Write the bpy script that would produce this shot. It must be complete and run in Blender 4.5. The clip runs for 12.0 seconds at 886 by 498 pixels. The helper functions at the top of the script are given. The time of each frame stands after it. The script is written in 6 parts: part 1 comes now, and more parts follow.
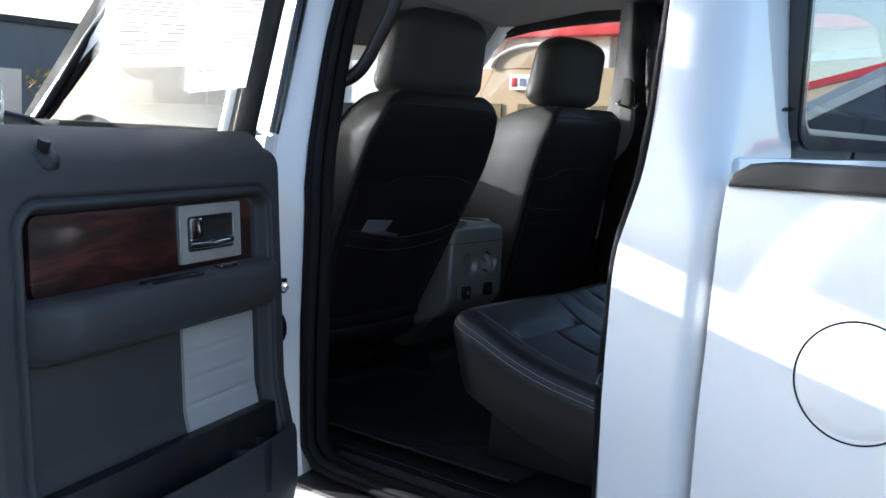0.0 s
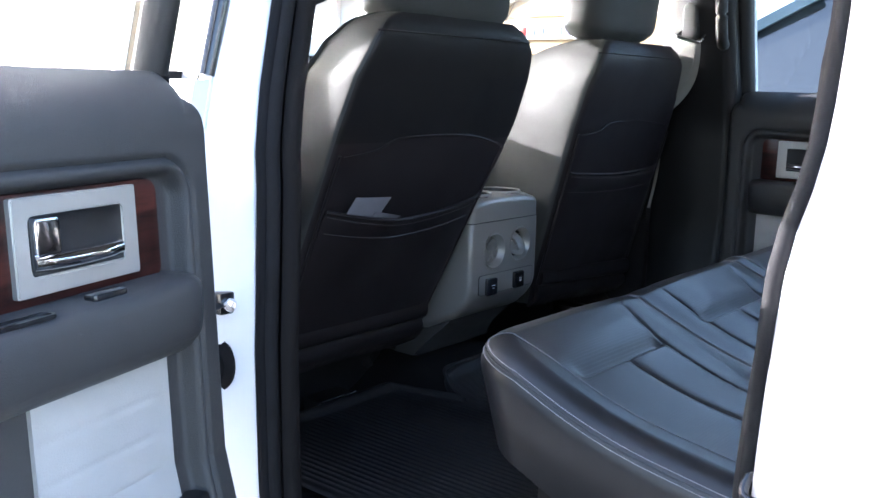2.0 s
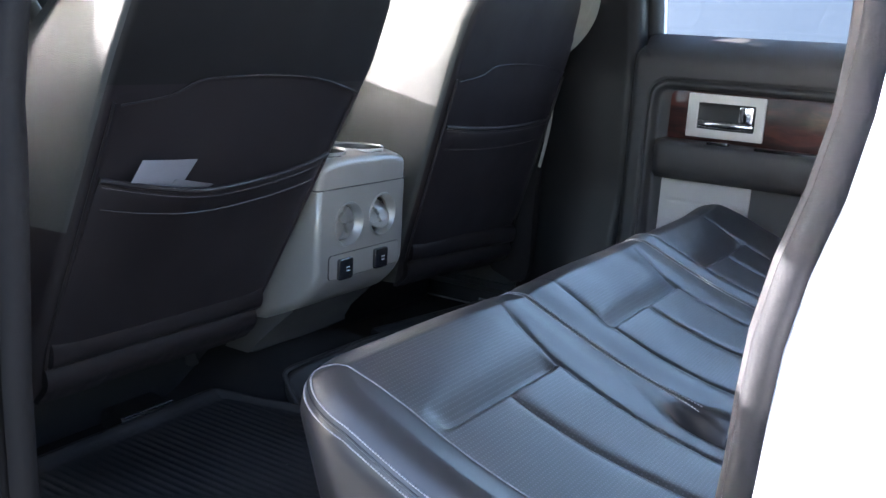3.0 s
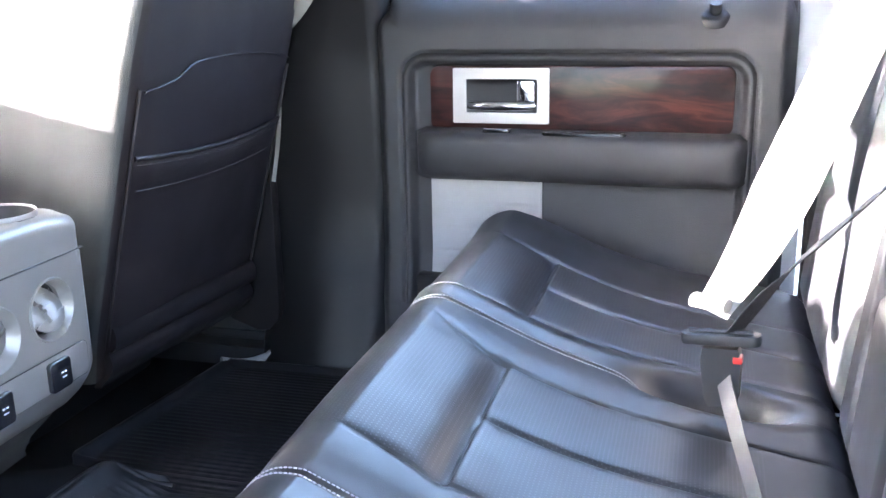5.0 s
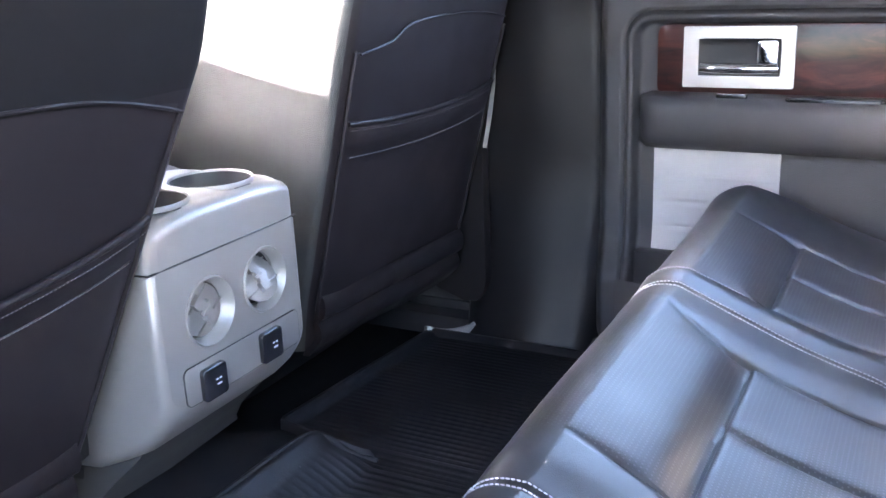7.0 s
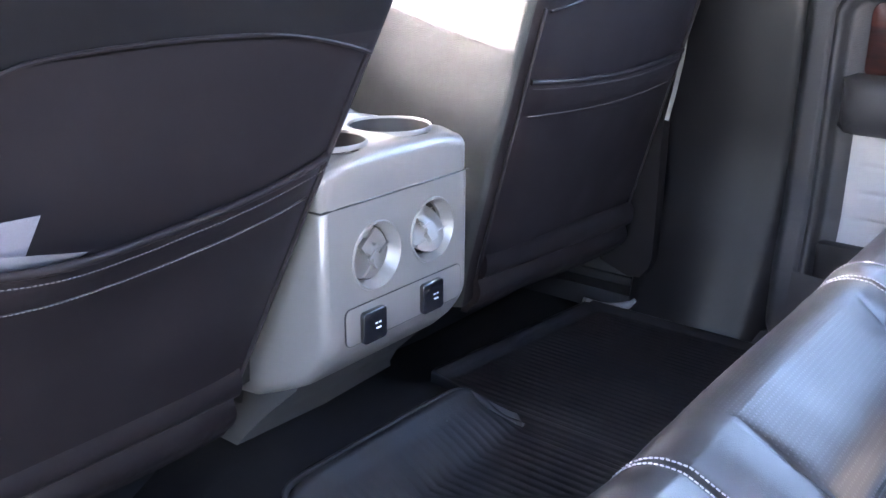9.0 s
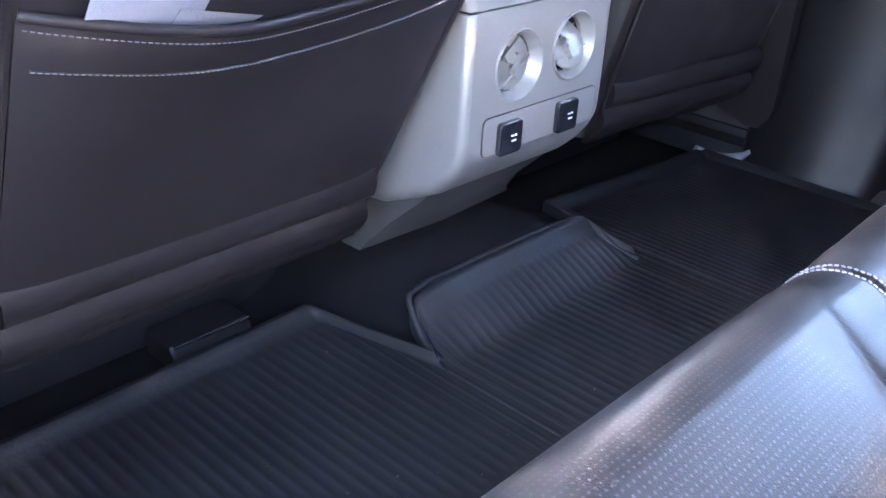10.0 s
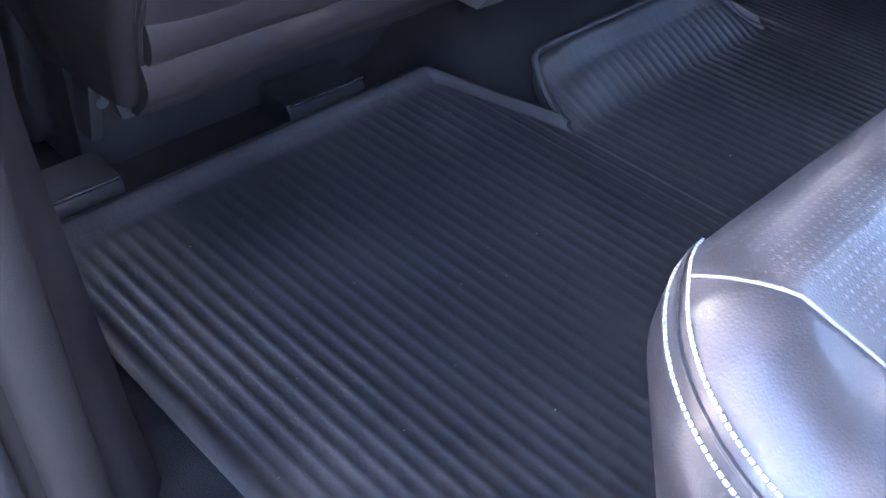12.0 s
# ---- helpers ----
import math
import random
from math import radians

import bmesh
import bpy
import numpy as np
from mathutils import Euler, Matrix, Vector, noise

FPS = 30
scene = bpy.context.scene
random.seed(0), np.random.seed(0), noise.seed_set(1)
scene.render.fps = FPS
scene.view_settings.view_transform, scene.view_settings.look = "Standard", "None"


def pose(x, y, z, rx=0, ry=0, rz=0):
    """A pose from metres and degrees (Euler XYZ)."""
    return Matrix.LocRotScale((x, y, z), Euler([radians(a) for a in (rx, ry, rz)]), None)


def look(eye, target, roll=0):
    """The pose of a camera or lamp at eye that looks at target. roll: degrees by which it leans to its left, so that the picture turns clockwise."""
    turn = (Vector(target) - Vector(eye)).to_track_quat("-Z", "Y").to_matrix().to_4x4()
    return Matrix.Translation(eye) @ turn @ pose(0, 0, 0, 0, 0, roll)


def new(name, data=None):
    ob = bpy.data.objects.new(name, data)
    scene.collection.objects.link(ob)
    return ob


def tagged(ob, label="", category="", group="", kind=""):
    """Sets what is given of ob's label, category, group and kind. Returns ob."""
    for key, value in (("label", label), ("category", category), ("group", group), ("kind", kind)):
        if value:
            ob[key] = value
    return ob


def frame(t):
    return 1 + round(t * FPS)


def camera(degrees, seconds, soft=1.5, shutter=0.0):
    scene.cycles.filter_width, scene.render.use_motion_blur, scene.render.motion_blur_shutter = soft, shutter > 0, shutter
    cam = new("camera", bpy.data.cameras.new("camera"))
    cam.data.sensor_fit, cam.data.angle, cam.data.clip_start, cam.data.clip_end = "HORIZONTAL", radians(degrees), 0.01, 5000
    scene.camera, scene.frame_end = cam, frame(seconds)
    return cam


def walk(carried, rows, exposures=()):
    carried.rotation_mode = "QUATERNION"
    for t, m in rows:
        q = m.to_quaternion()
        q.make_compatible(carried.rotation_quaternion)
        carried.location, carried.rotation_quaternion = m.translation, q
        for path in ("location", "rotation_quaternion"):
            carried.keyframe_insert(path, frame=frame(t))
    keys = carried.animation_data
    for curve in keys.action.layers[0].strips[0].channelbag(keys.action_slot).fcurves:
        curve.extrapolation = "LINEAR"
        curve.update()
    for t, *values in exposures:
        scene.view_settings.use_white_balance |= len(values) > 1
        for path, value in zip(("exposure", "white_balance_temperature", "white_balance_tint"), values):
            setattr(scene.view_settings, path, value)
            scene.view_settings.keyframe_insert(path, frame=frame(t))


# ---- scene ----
cam = camera(50.4, 12.0)
PATH = [
    (0, (1.208, -1.327, 1.372), (-0.027, 0.227, 1.125), 2.7),
    (0.5, (1.189, -1.286, 1.366), (-0.087, 0.23, 1.093), 2.9),
    (1, (1.092, -1.197, 1.344), (-0.207, 0.29, 1.028), 3.7),
    (1.5, (0.915, -1.026, 1.354), (-0.371, 0.469, 1.019), 1.0),
    (2, (0.764, -0.8, 1.348), (-0.475, 0.732, 1.004), 1.7),
    (2.5, (0.691, -0.594, 1.351), (-0.495, 0.971, 0.97), 2.8),
    (3, (0.56, -0.405, 1.33), (-0.475, 1.246, 0.879), 3.5),
    (3.5, (0.445, -0.256, 1.336), (-0.298, 1.541, 0.869), 2.0),
    (5.5, (0.266, 0.149, 1.359), (-0.253, 2.003, 0.818), -1.2),
    (6, (0.24, 0.17, 1.351), (-0.443, 1.966, 0.798), -2.4),
    (6.5, (0.226, 0.174, 1.352), (-0.616, 1.893, 0.774), -3.0),
    (7, (0.224, 0.172, 1.351), (-0.673, 1.859, 0.76), -2.5),
    (9, (0.202, 0.18, 1.335), (-0.964, 1.67, 0.686), 0.4),
    (9.5, (0.175, 0.136, 1.298), (-1.044, 1.54, 0.559), 1.7),
    (10, (0.145, 0.121, 1.273), (-1.04, 1.443, 0.353), 3.3),
    (10.5, (0.12, 0.105, 1.263), (-1.048, 1.352, 0.223), 3.8),
    (11, (0.106, 0.088, 1.244), (-1.035, 1.27, 0.104), 4.2),
    (11.5, (0.095, 0.074, 1.229), (-1.028, 1.197, 0.013), 3.7),
    (12, (0.072, 0.051, 1.211), (-0.99, 1.174, -0.059), 3.8),
]
EXPOSURES = [(0, 1.33, 5800, 13), (0.5, 1.52, 5800, 13), (1.0, 1.85, 5800, 13), (1.5, 2.6, 5850, 15), (2.0, 3.26, 5950, 17), (2.5, 3.45, 6050, 17), (3.0, 4.10, 6150, 17), (3.5, 5.0, 6150, 18),
             (5.5, 5.40, 6200, 23), (7.0, 5.45, 6250, 26.5), (9.0, 5.42, 6250, 28), (10, 5.85, 6150, 29), (10.5, 6.0, 6000, 29), (12, 5.95, 5800, 29)]
walk(cam, [(t, look(eye, target, roll)) for t, eye, target, roll in PATH], EXPOSURES)

# ---------------------------------------------------------------- light
SUN = Vector((-3.3, -1.0, 0.95)).normalized()
world = bpy.data.worlds.new("sky")
scene.world = world
world.use_nodes = True
wn = world.node_tree
sky = wn.nodes.new("ShaderNodeTexSky")
sky.sky_type, sky.sun_disc = "NISHITA", False
sky.sun_elevation, sky.sun_rotation = math.asin(SUN.z), math.atan2(SUN.x, SUN.y)
sky.air_density, sky.dust_density = 1.0, 1.5
wn.links.new(sky.outputs[0], wn.nodes["Background"].inputs[0])
wn.nodes["Background"].inputs[1].default_value = 0.15
sun = new("sun", bpy.data.lights.new("sun", "SUN"))
sun.data.energy, sun.data.angle, sun.data.color = 5.0, radians(0.55), (1.0, 0.95, 0.87)
sun.data.cycles.use_multiple_importance_sampling = False
sun.matrix_world = look(SUN * 50, (0, 0, 0))


# ---------------------------------------------------------------- materials
def mat(name, base, rough=0.5, metal=0.0, vary=0.12, vscale=8.0, grain=0.0, gscale=600.0, bump=0.0, bscale=300.0,
        kind="noise", coat=0.0, spec=0.5, sheen=0.0, rvary=0.08):
    """A surface with colour that varies at two scales, uneven gloss and fine relief."""
    m = bpy.data.materials.new(name)
    m.use_nodes = True
    n, l = m.node_tree.nodes, m.node_tree.links
    p = n["Principled BSDF"]
    p.inputs["Metallic"].default_value, p.inputs["Roughness"].default_value = metal, rough
    p.inputs["Coat Weight"].default_value, p.inputs["Coat Roughness"].default_value = coat, 0.04
    p.inputs["Specular IOR Level"].default_value, p.inputs["Sheen Weight"].default_value = spec, sheen
    at = n.new("ShaderNodeTexCoord")
    big = n.new("ShaderNodeTexNoise")
    big.inputs["Scale"].default_value, big.inputs["Detail"].default_value = vscale, 5
    l.new(at.outputs["Object"], big.inputs["Vector"])
    fine = n.new("ShaderNodeTexNoise")
    fine.inputs["Scale"].default_value, fine.inputs["Detail"].default_value = gscale, 2
    l.new(at.outputs["Object"], fine.inputs["Vector"])
    add = n.new("ShaderNodeMath")
    add.operation = "MULTIPLY_ADD"
    add.inputs[1].default_value = grain
    l.new(fine.outputs["Fac"], add.inputs[0])
    l.new(big.outputs["Fac"], add.inputs[2])
    ramp = n.new("ShaderNodeMapRange")
    ramp.inputs["From Min"].default_value, ramp.inputs["From Max"].default_value = 0.3, 0.7 + grain
    ramp.inputs["To Min"].default_value, ramp.inputs["To Max"].default_value = 1 - vary, 1 + vary
    l.new(add.outputs[0], ramp.inputs["Value"])
    tint = n.new("ShaderNodeVectorMath")
    tint.operation = "SCALE"
    tint.inputs[0].default_value = base
    l.new(ramp.outputs[0], tint.inputs["Scale"])
    l.new(tint.outputs[0], p.inputs["Base Color"])
    gloss = n.new("ShaderNodeMapRange")
    gloss.inputs["From Min"].default_value, gloss.inputs["From Max"].default_value = 0.3, 0.7
    gloss.inputs["To Min"].default_value, gloss.inputs["To Max"].default_value = max(rough - rvary, 0.02), rough + rvary
    l.new(big.outputs["Fac"], gloss.inputs["Value"])
    l.new(gloss.outputs[0], p.inputs["Roughness"])
    if bump:
        if kind == "leather":
            relief = n.new("ShaderNodeTexVoronoi")
            relief.feature = "DISTANCE_TO_EDGE"
            out = relief.outputs["Distance"]
        else:
            relief = n.new("ShaderNodeTexNoise")
            relief.inputs["Detail"].default_value = 3
            out = relief.outputs["Fac"]
        relief.inputs["Scale"].default_value = bscale
        l.new(at.outputs["Object"], relief.inputs["Vector"])
        b = n.new("ShaderNodeBump")
        b.inputs["Strength"].default_value, b.inputs["Distance"].default_value = bump, 0.002
        l.new(out, b.inputs["Height"])
        l.new(b.outputs[0], p.inputs["Normal"])
    return m


def perforate(m, pitch=0.0046, hole=0.17):
    """Adds rows of small punched holes to a leather."""
    n, l = m.node_tree.nodes, m.node_tree.links
    p = n["Principled BSDF"]
    at = n.new("ShaderNodeTexCoord")
    sp = n.new("ShaderNodeSeparateXYZ")
    l.new(at.outputs["Object"], sp.inputs[0])

    def math_node(op, a, b=0.0, c=0.0):
        q = n.new("ShaderNodeMath")
        q.operation = op
        for i, v in enumerate((a, b, c)):
            if isinstance(v, (int, float)):
                q.inputs[i].default_value = v
            else:
                l.new(v, q.inputs[i])
        return q.outputs[0]

    u = math_node("DIVIDE", sp.outputs["X"], pitch)
    row = math_node("FLOOR", u)
    shift = math_node("MULTIPLY", math_node("MODULO", row, 2.0), 0.5)
    v = math_node("ADD", math_node("DIVIDE", sp.outputs["Y"], pitch), shift)
    fu = math_node("SUBTRACT", math_node("FRACT", u), 0.5)
    fv = math_node("SUBTRACT", math_node("FRACT", v), 0.5)
    d = math_node("SQRT", math_node("ADD", math_node("MULTIPLY", fu, fu), math_node("MULTIPLY", fv, fv)))
    edge = n.new("ShaderNodeMapRange")
    edge.interpolation_type = "SMOOTHSTEP"
    edge.inputs["From Min"].default_value, edge.inputs["From Max"].default_value = hole * 1.5, hole * 0.7
    l.new(d, edge.inputs["Value"])
    inside = edge.outputs[0]
    old = p.inputs["Base Color"].links[0].from_socket
    mix = n.new("ShaderNodeMix")
    mix.data_type = "RGBA"
    l.new(inside, mix.inputs[0])
    l.new(old, mix.inputs[6])
    # dots paler than the leather: glints on the hole rims painted in
    mix.inputs[7].default_value = (0.066, 0.064, 0.070, 1)
    l.new(mix.outputs[2], p.inputs["Base Color"])
    return m


def wood_mat(name):
    m = mat(name, (0.09, 0.022, 0.012), 0.5, coat=0.22, vary=0.1, spec=0.15)
    m.node_tree.nodes["Principled BSDF"].inputs["Coat Roughness"].default_value = 0.12
    n, l = m.node_tree.nodes, m.node_tree.links
    p = n["Principled BSDF"]
    at, mp = n.new("ShaderNodeTexCoord"), n.new("ShaderNodeMapping")
    mp.inputs["Scale"].default_value = (3.2, 5, 15)
    l.new(at.outputs["Object"], mp.inputs[0])
    bend = n.new("ShaderNodeTexNoise")
    bend.inputs["Scale"].default_value, bend.inputs["Detail"].default_value = 1.1, 2
    l.new(mp.outputs[0], bend.inputs["Vector"])
    swirl = n.new("ShaderNodeVectorMath")
    swirl.operation = "MULTIPLY_ADD"
    swirl.inputs[1].default_value = (1.6, 1.6, 2.4)
    l.new(bend.outputs["Color"], swirl.inputs[0])
    l.new(mp.outputs[0], swirl.inputs[2])
    figure = n.new("ShaderNodeTexNoise")
    figure.inputs["Scale"].default_value, figure.inputs["Detail"].default_value, figure.inputs["Roughness"].default_value = 1.7, 7, 0.62
    l.new(swirl.outputs[0], figure.inputs["Vector"])
    cr = n.new("ShaderNodeValToRGB")
    cr.color_ramp.elements[0].color = (0.009, 0.0028, 0.0025, 1)
    cr.color_ramp.elements[1].color = (0.085, 0.021, 0.014, 1)
    cr.color_ramp.elements[0].position, cr.color_ramp.elements[1].position = 0.34, 0.68
    mid = cr.color_ramp.elements.new(0.50)
    mid.color = (0.032, 0.0078, 0.0060, 1)
    l.new(figure.outputs["Fac"], cr.inputs[0])
    l.new(cr.outputs[0], p.inputs["Base Color"])
    return m


def glass_mat(name, tint=(0.9, 0.95, 0.93), rough=0.0):
    m = bpy.data.materials.new(name)
    m.use_nodes = True
    p = m.node_tree.nodes["Principled BSDF"]
    p.inputs["Base Color"].default_value = (*tint, 1)
    p.inputs["Transmission Weight"].default_value, p.inputs["Roughness"].default_value = 1.0, rough
    p.inputs["IOR"].default_value = 1.45
    return m


LEATHER = mat("black_leather", (0.037, 0.0375, 0.0355), 0.50, vary=0.3, vscale=16, grain=0.4, gscale=350, bump=0.3, bscale=380, kind="leather", spec=0.30)
LEATHER_SMOOTH = mat("smooth_black_leather", (0.021, 0.0207, 0.0225), 0.355, vary=0.2, vscale=14, rvary=0.05, bump=0.10, bscale=520, kind="leather", spec=0.58)
LEATHER_HOLES = perforate(mat("perforated_black_leather", (0.021, 0.0207, 0.0225), 0.355, vary=0.2, vscale=14, rvary=0.05, bump=0.10, bscale=520, kind="leather", spec=0.58))
LEATHER_BACK = mat("smooth_backrest_leather", (0.024, 0.0236, 0.0255), 0.35, vary=0.2, vscale=14, rvary=0.05, bump=0.10, bscale=520, kind="leather", spec=0.85)
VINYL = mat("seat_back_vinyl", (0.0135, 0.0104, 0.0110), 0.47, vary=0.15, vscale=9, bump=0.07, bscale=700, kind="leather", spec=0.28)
# darker copy of VINYL: shade on the driver's upper back put into the colour
VINYL_SHADED = mat("shaded_upper_vinyl", (0.0065, 0.0055, 0.0058), 0.52, vary=0.15, vscale=9, bump=0.07, bscale=700, kind="leather", spec=0.25)
THREAD = mat("pale_thread", (0.30, 0.29, 0.30), 0.7, vary=0.2, vscale=300)
# pale colour for the sky highlight on a leather seam ridge
SEAM_GLINT = mat("pale_seam_glint", (0.12, 0.117, 0.13), 0.7, vary=0.35, vscale=300)
PLASTIC = mat("charcoal_door_plastic", (0.042, 0.041, 0.042), 0.52, vary=0.14, vscale=6, grain=0.6, gscale=420, bump=0.45, bscale=650, spec=0.45)
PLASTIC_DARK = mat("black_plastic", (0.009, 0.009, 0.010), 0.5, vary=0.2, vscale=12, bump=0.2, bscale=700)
PILLAR_TRIM = mat("pillar_plastic", (0.0118, 0.0102, 0.0104), 0.70, vary=0.12, vscale=6, bump=0.2, bscale=1000, spec=0.12)
PILLAR_GLOSS = mat("smooth_pillar_plastic", (0.0085, 0.0080, 0.0088), 0.42, vary=0.12, vscale=6, bump=0.1, bscale=900, spec=0.38)
RUBBER = mat("rubber_seal", (0.008, 0.008, 0.0095), 0.72, vary=0.25, vscale=25, bump=0.15, bscale=200, spec=0.12)
RUBBER_DUSTY = mat("dusty_rubber_seal", (0.013, 0.0125, 0.014), 0.75, vary=0.3, vscale=18, bump=0.15, bscale=200, spec=0.15)
MAT_RUBBER = mat("floor_mat_rubber", (0.0125, 0.0121, 0.0134), 0.50, vary=0.35, vscale=7, grain=0.2, gscale=180, bump=0.15, bscale=300, rvary=0.12, spec=0.26)
CARPET = mat("black_carpet", (0.0095, 0.0090, 0.0096), 0.95, vary=0.5, vscale=30, grain=0.5, gscale=700, bump=0.8, bscale=900, sheen=0.01, spec=0.06)
SILVER = mat("satin_silver_plastic", (0.25, 0.236, 0.222), 0.36, metal=0.35, vary=0.06, vscale=5, grain=0.3, gscale=1500, rvary=0.04)
SATIN = mat("satin_nickel", (0.55, 0.54, 0.52), 0.34, metal=0.7, vary=0.05, vscale=20, rvary=0.04)
CHROME = mat("chrome", (0.75, 0.75, 0.78), 0.08, metal=1.0, vary=0.03, rvary=0.03)
STEEL = mat("dull_steel", (0.35, 0.34, 0.33), 0.4, metal=0.9, vary=0.25, vscale=60)
PALE_PANEL = mat("pale_grey_vinyl", (0.40, 0.39, 0.38), 0.6, vary=0.08, vscale=14, grain=0.2, gscale=400, bump=0.3, bscale=600)
WOOD = wood_mat("dark_red_wood")
CARD = mat("lavender_grey_card", (0.21, 0.205, 0.235), 0.8, vary=0.12, vscale=30, grain=0.3, gscale=500, bump=0.4, bscale=500)
PAINT = mat("white_car_paint", (0.80, 0.81, 0.83), 0.33, vary=0.02, vscale=3, coat=1.0, rvary=0.03)
FOOT_GREY = mat("grey_console_foot", (0.042, 0.041, 0.040), 0.6, vary=0.1, vscale=10, bump=0.1, bscale=700)
BLACK_GLOSS = mat("gloss_black", (0.012, 0.012, 0.014), 0.18, vary=0.1, coat=0.5)
HEADLINER = mat("grey_headliner", (0.16, 0.155, 0.15), 0.9, vary=0.08, vscale=20, grain=0.4, gscale=900, bump=0.4, bscale=900)
BELT_GREY = mat("grey_lap_webbing", (0.075, 0.072, 0.074), 0.6, vary=0.2, vscale=60, grain=0.3, gscale=900, bump=0.5, bscale=900)
BELT = mat("dark_belt_webbing", (0.014, 0.0135, 0.0145), 0.6, vary=0.2, vscale=60, grain=0.3, gscale=900, bump=0.5, bscale=900)
BELT_PALE = mat("grey_belt_webbing", (0.25, 0.238, 0.215), 0.65, vary=0.12, vscale=50, grain=0.3, gscale=900, bump=0.5, bscale=900)
PAPER = mat("white_paper", (0.82, 0.82, 0.84), 0.75, vary=0.03, vscale=10)


def translucent(m, share):
    """Lets a share of the light through a thin sheet."""
    n, l = m.node_tree.nodes, m.node_tree.links
    p, out = n["Principled BSDF"], n["Material Output"]
    t, mix = n.new("ShaderNodeBsdfTranslucent"), n.new("ShaderNodeMixShader")
    t.inputs[0].default_value = (0.85, 0.85, 0.88, 1)
    mix.inputs[0].default_value = share
    l.new(p.outputs[0], mix.inputs[1])
    l.new(t.outputs[0], mix.inputs[2])
    l.new(mix.outputs[0], out.inputs[0])
    return m


SHEET = translucent(mat("thin_white_paper", (0.82, 0.82, 0.85), 0.75, vary=0.03, vscale=10), 0.4)
INK = mat("grey_ink", (0.16, 0.16, 0.24), 0.8, vary=0.2, vscale=100)
RED = mat("red_plastic", (0.45, 0.02, 0.015), 0.35)
GLASS = glass_mat("clear_glass", (0.93, 0.97, 0.95))
TINTED = glass_mat("tinted_glass", (0.72, 0.77, 0.77))
TINTED.node_tree.nodes["Principled BSDF"].inputs["IOR"].default_value = 2.6
DARK_GLASS = mat("dark_window_glass", (0.012, 0.014, 0.016), 0.04, vary=0.05, coat=1.0, rvary=0.01, spec=0.8)
ASPHALT = mat("asphalt", (0.055, 0.054, 0.052), 0.85, vary=0.25, vscale=0.6, grain=0.8, gscale=60, bump=0.5, bscale=80)
STUCCO = mat("cream_stucco", (0.55, 0.48, 0.38), 0.9, vary=0.1, vscale=0.5, grain=0.2, gscale=30, bump=0.3, bscale=40)
STUCCO_WHITE = mat("white_stucco", (0.72, 0.70, 0.66), 0.9, vary=0.08, vscale=0.5, grain=0.2, gscale=30)
STUCCO_TAN = mat("tan_stucco", (0.38, 0.27, 0.16), 0.9, vary=0.12, vscale=0.6, grain=0.2, gscale=30)
CONCRETE = mat("grey_concrete_block", (0.19, 0.19, 0.19), 0.9, vary=0.2, vscale=0.4, grain=0.3, gscale=20)
RED_METAL = mat("red_fascia_metal", (0.50, 0.03, 0.035), 0.4, vary=0.08, vscale=1)
BLUE_PAINT = mat("grey_blue_car_paint", (0.19, 0.25, 0.29), 0.34, vary=0.05, coat=1.0, rvary=0.03)
RED_PAINT = mat("red_car_paint", (0.42, 0.015, 0.015), 0.34, vary=0.05, coat=1.0, rvary=0.03)
TYRE = mat("tyre_rubber", (0.02, 0.02, 0.02), 0.8, vary=0.2)
BARK = mat("bark", (0.09, 0.065, 0.045), 0.9, vary=0.3, vscale=10, bump=0.8, bscale=30)
LEAF = mat("yellow_leaf", (0.55, 0.32, 0.03), 0.6, vary=0.35, vscale=3)


# ---------------------------------------------------------------- mesh helpers
def smooth(bm, degrees=40):
    for f in bm.faces:
        f.smooth = True
    lim = radians(degrees)
    for e in bm.edges:
        if len(e.link_faces) == 2 and e.calc_face_angle(0.0) > lim:
            e.smooth = False
    return bm


def finish(bm, name, material):
    bmesh.ops.recalc_face_normals(bm, faces=bm.faces)
    me = bpy.data.meshes.new(name)
    bm.to_mesh(me)
    bm.free()
    me.materials.append(material)
    return me


def thing(name, base, label, category, group="", kind=""):
    """An Empty at the thing's base that carries its parts."""
    ob = new(name)
    ob.location = base
    ob.empty_display_size = 0.05
    return tagged(ob, label, category, group, kind)


def part(name, bm, material, parent=None, label="", world=True):
    """One mesh object; its coordinates are the world's unless the parent has its own frame."""
    ob = new(name, finish(bm, name, material))
    if parent is not None:
        ob.parent = parent
        if world:
            base = Vector((0, 0, 0))
            q = parent
            while q is not None:
                base += q.location
                q = q.parent
            ob.location = -base
    if label:
        ob["label"] = label
    return ob


def box(x0, x1, y0, y1, z0, z1, bev=0.0, seg=2):
    bm = bmesh.new()
    bmesh.ops.create_cube(bm, size=1)
    for v in bm.verts:
        v.co = Vector((x0 + (v.co.x + 0.5) * (x1 - x0), y0 + (v.co.y + 0.5) * (y1 - y0), z0 + (v.co.z + 0.5) * (z1 - z0)))
    if bev:
        bmesh.ops.bevel(bm, geom=list(bm.edges), offset=bev, segments=seg, affect="EDGES", profile=0.6)
        smooth(bm, 50)
    return bm


def join(*bms):
    """Several pieces of one part as one mesh."""
    out = bmesh.new()
    for b in bms:
        me = bpy.data.meshes.new("tmp")
        b.to_mesh(me)
        b.free()
        out.from_mesh(me)
        bpy.data.meshes.remove(me)
    return out


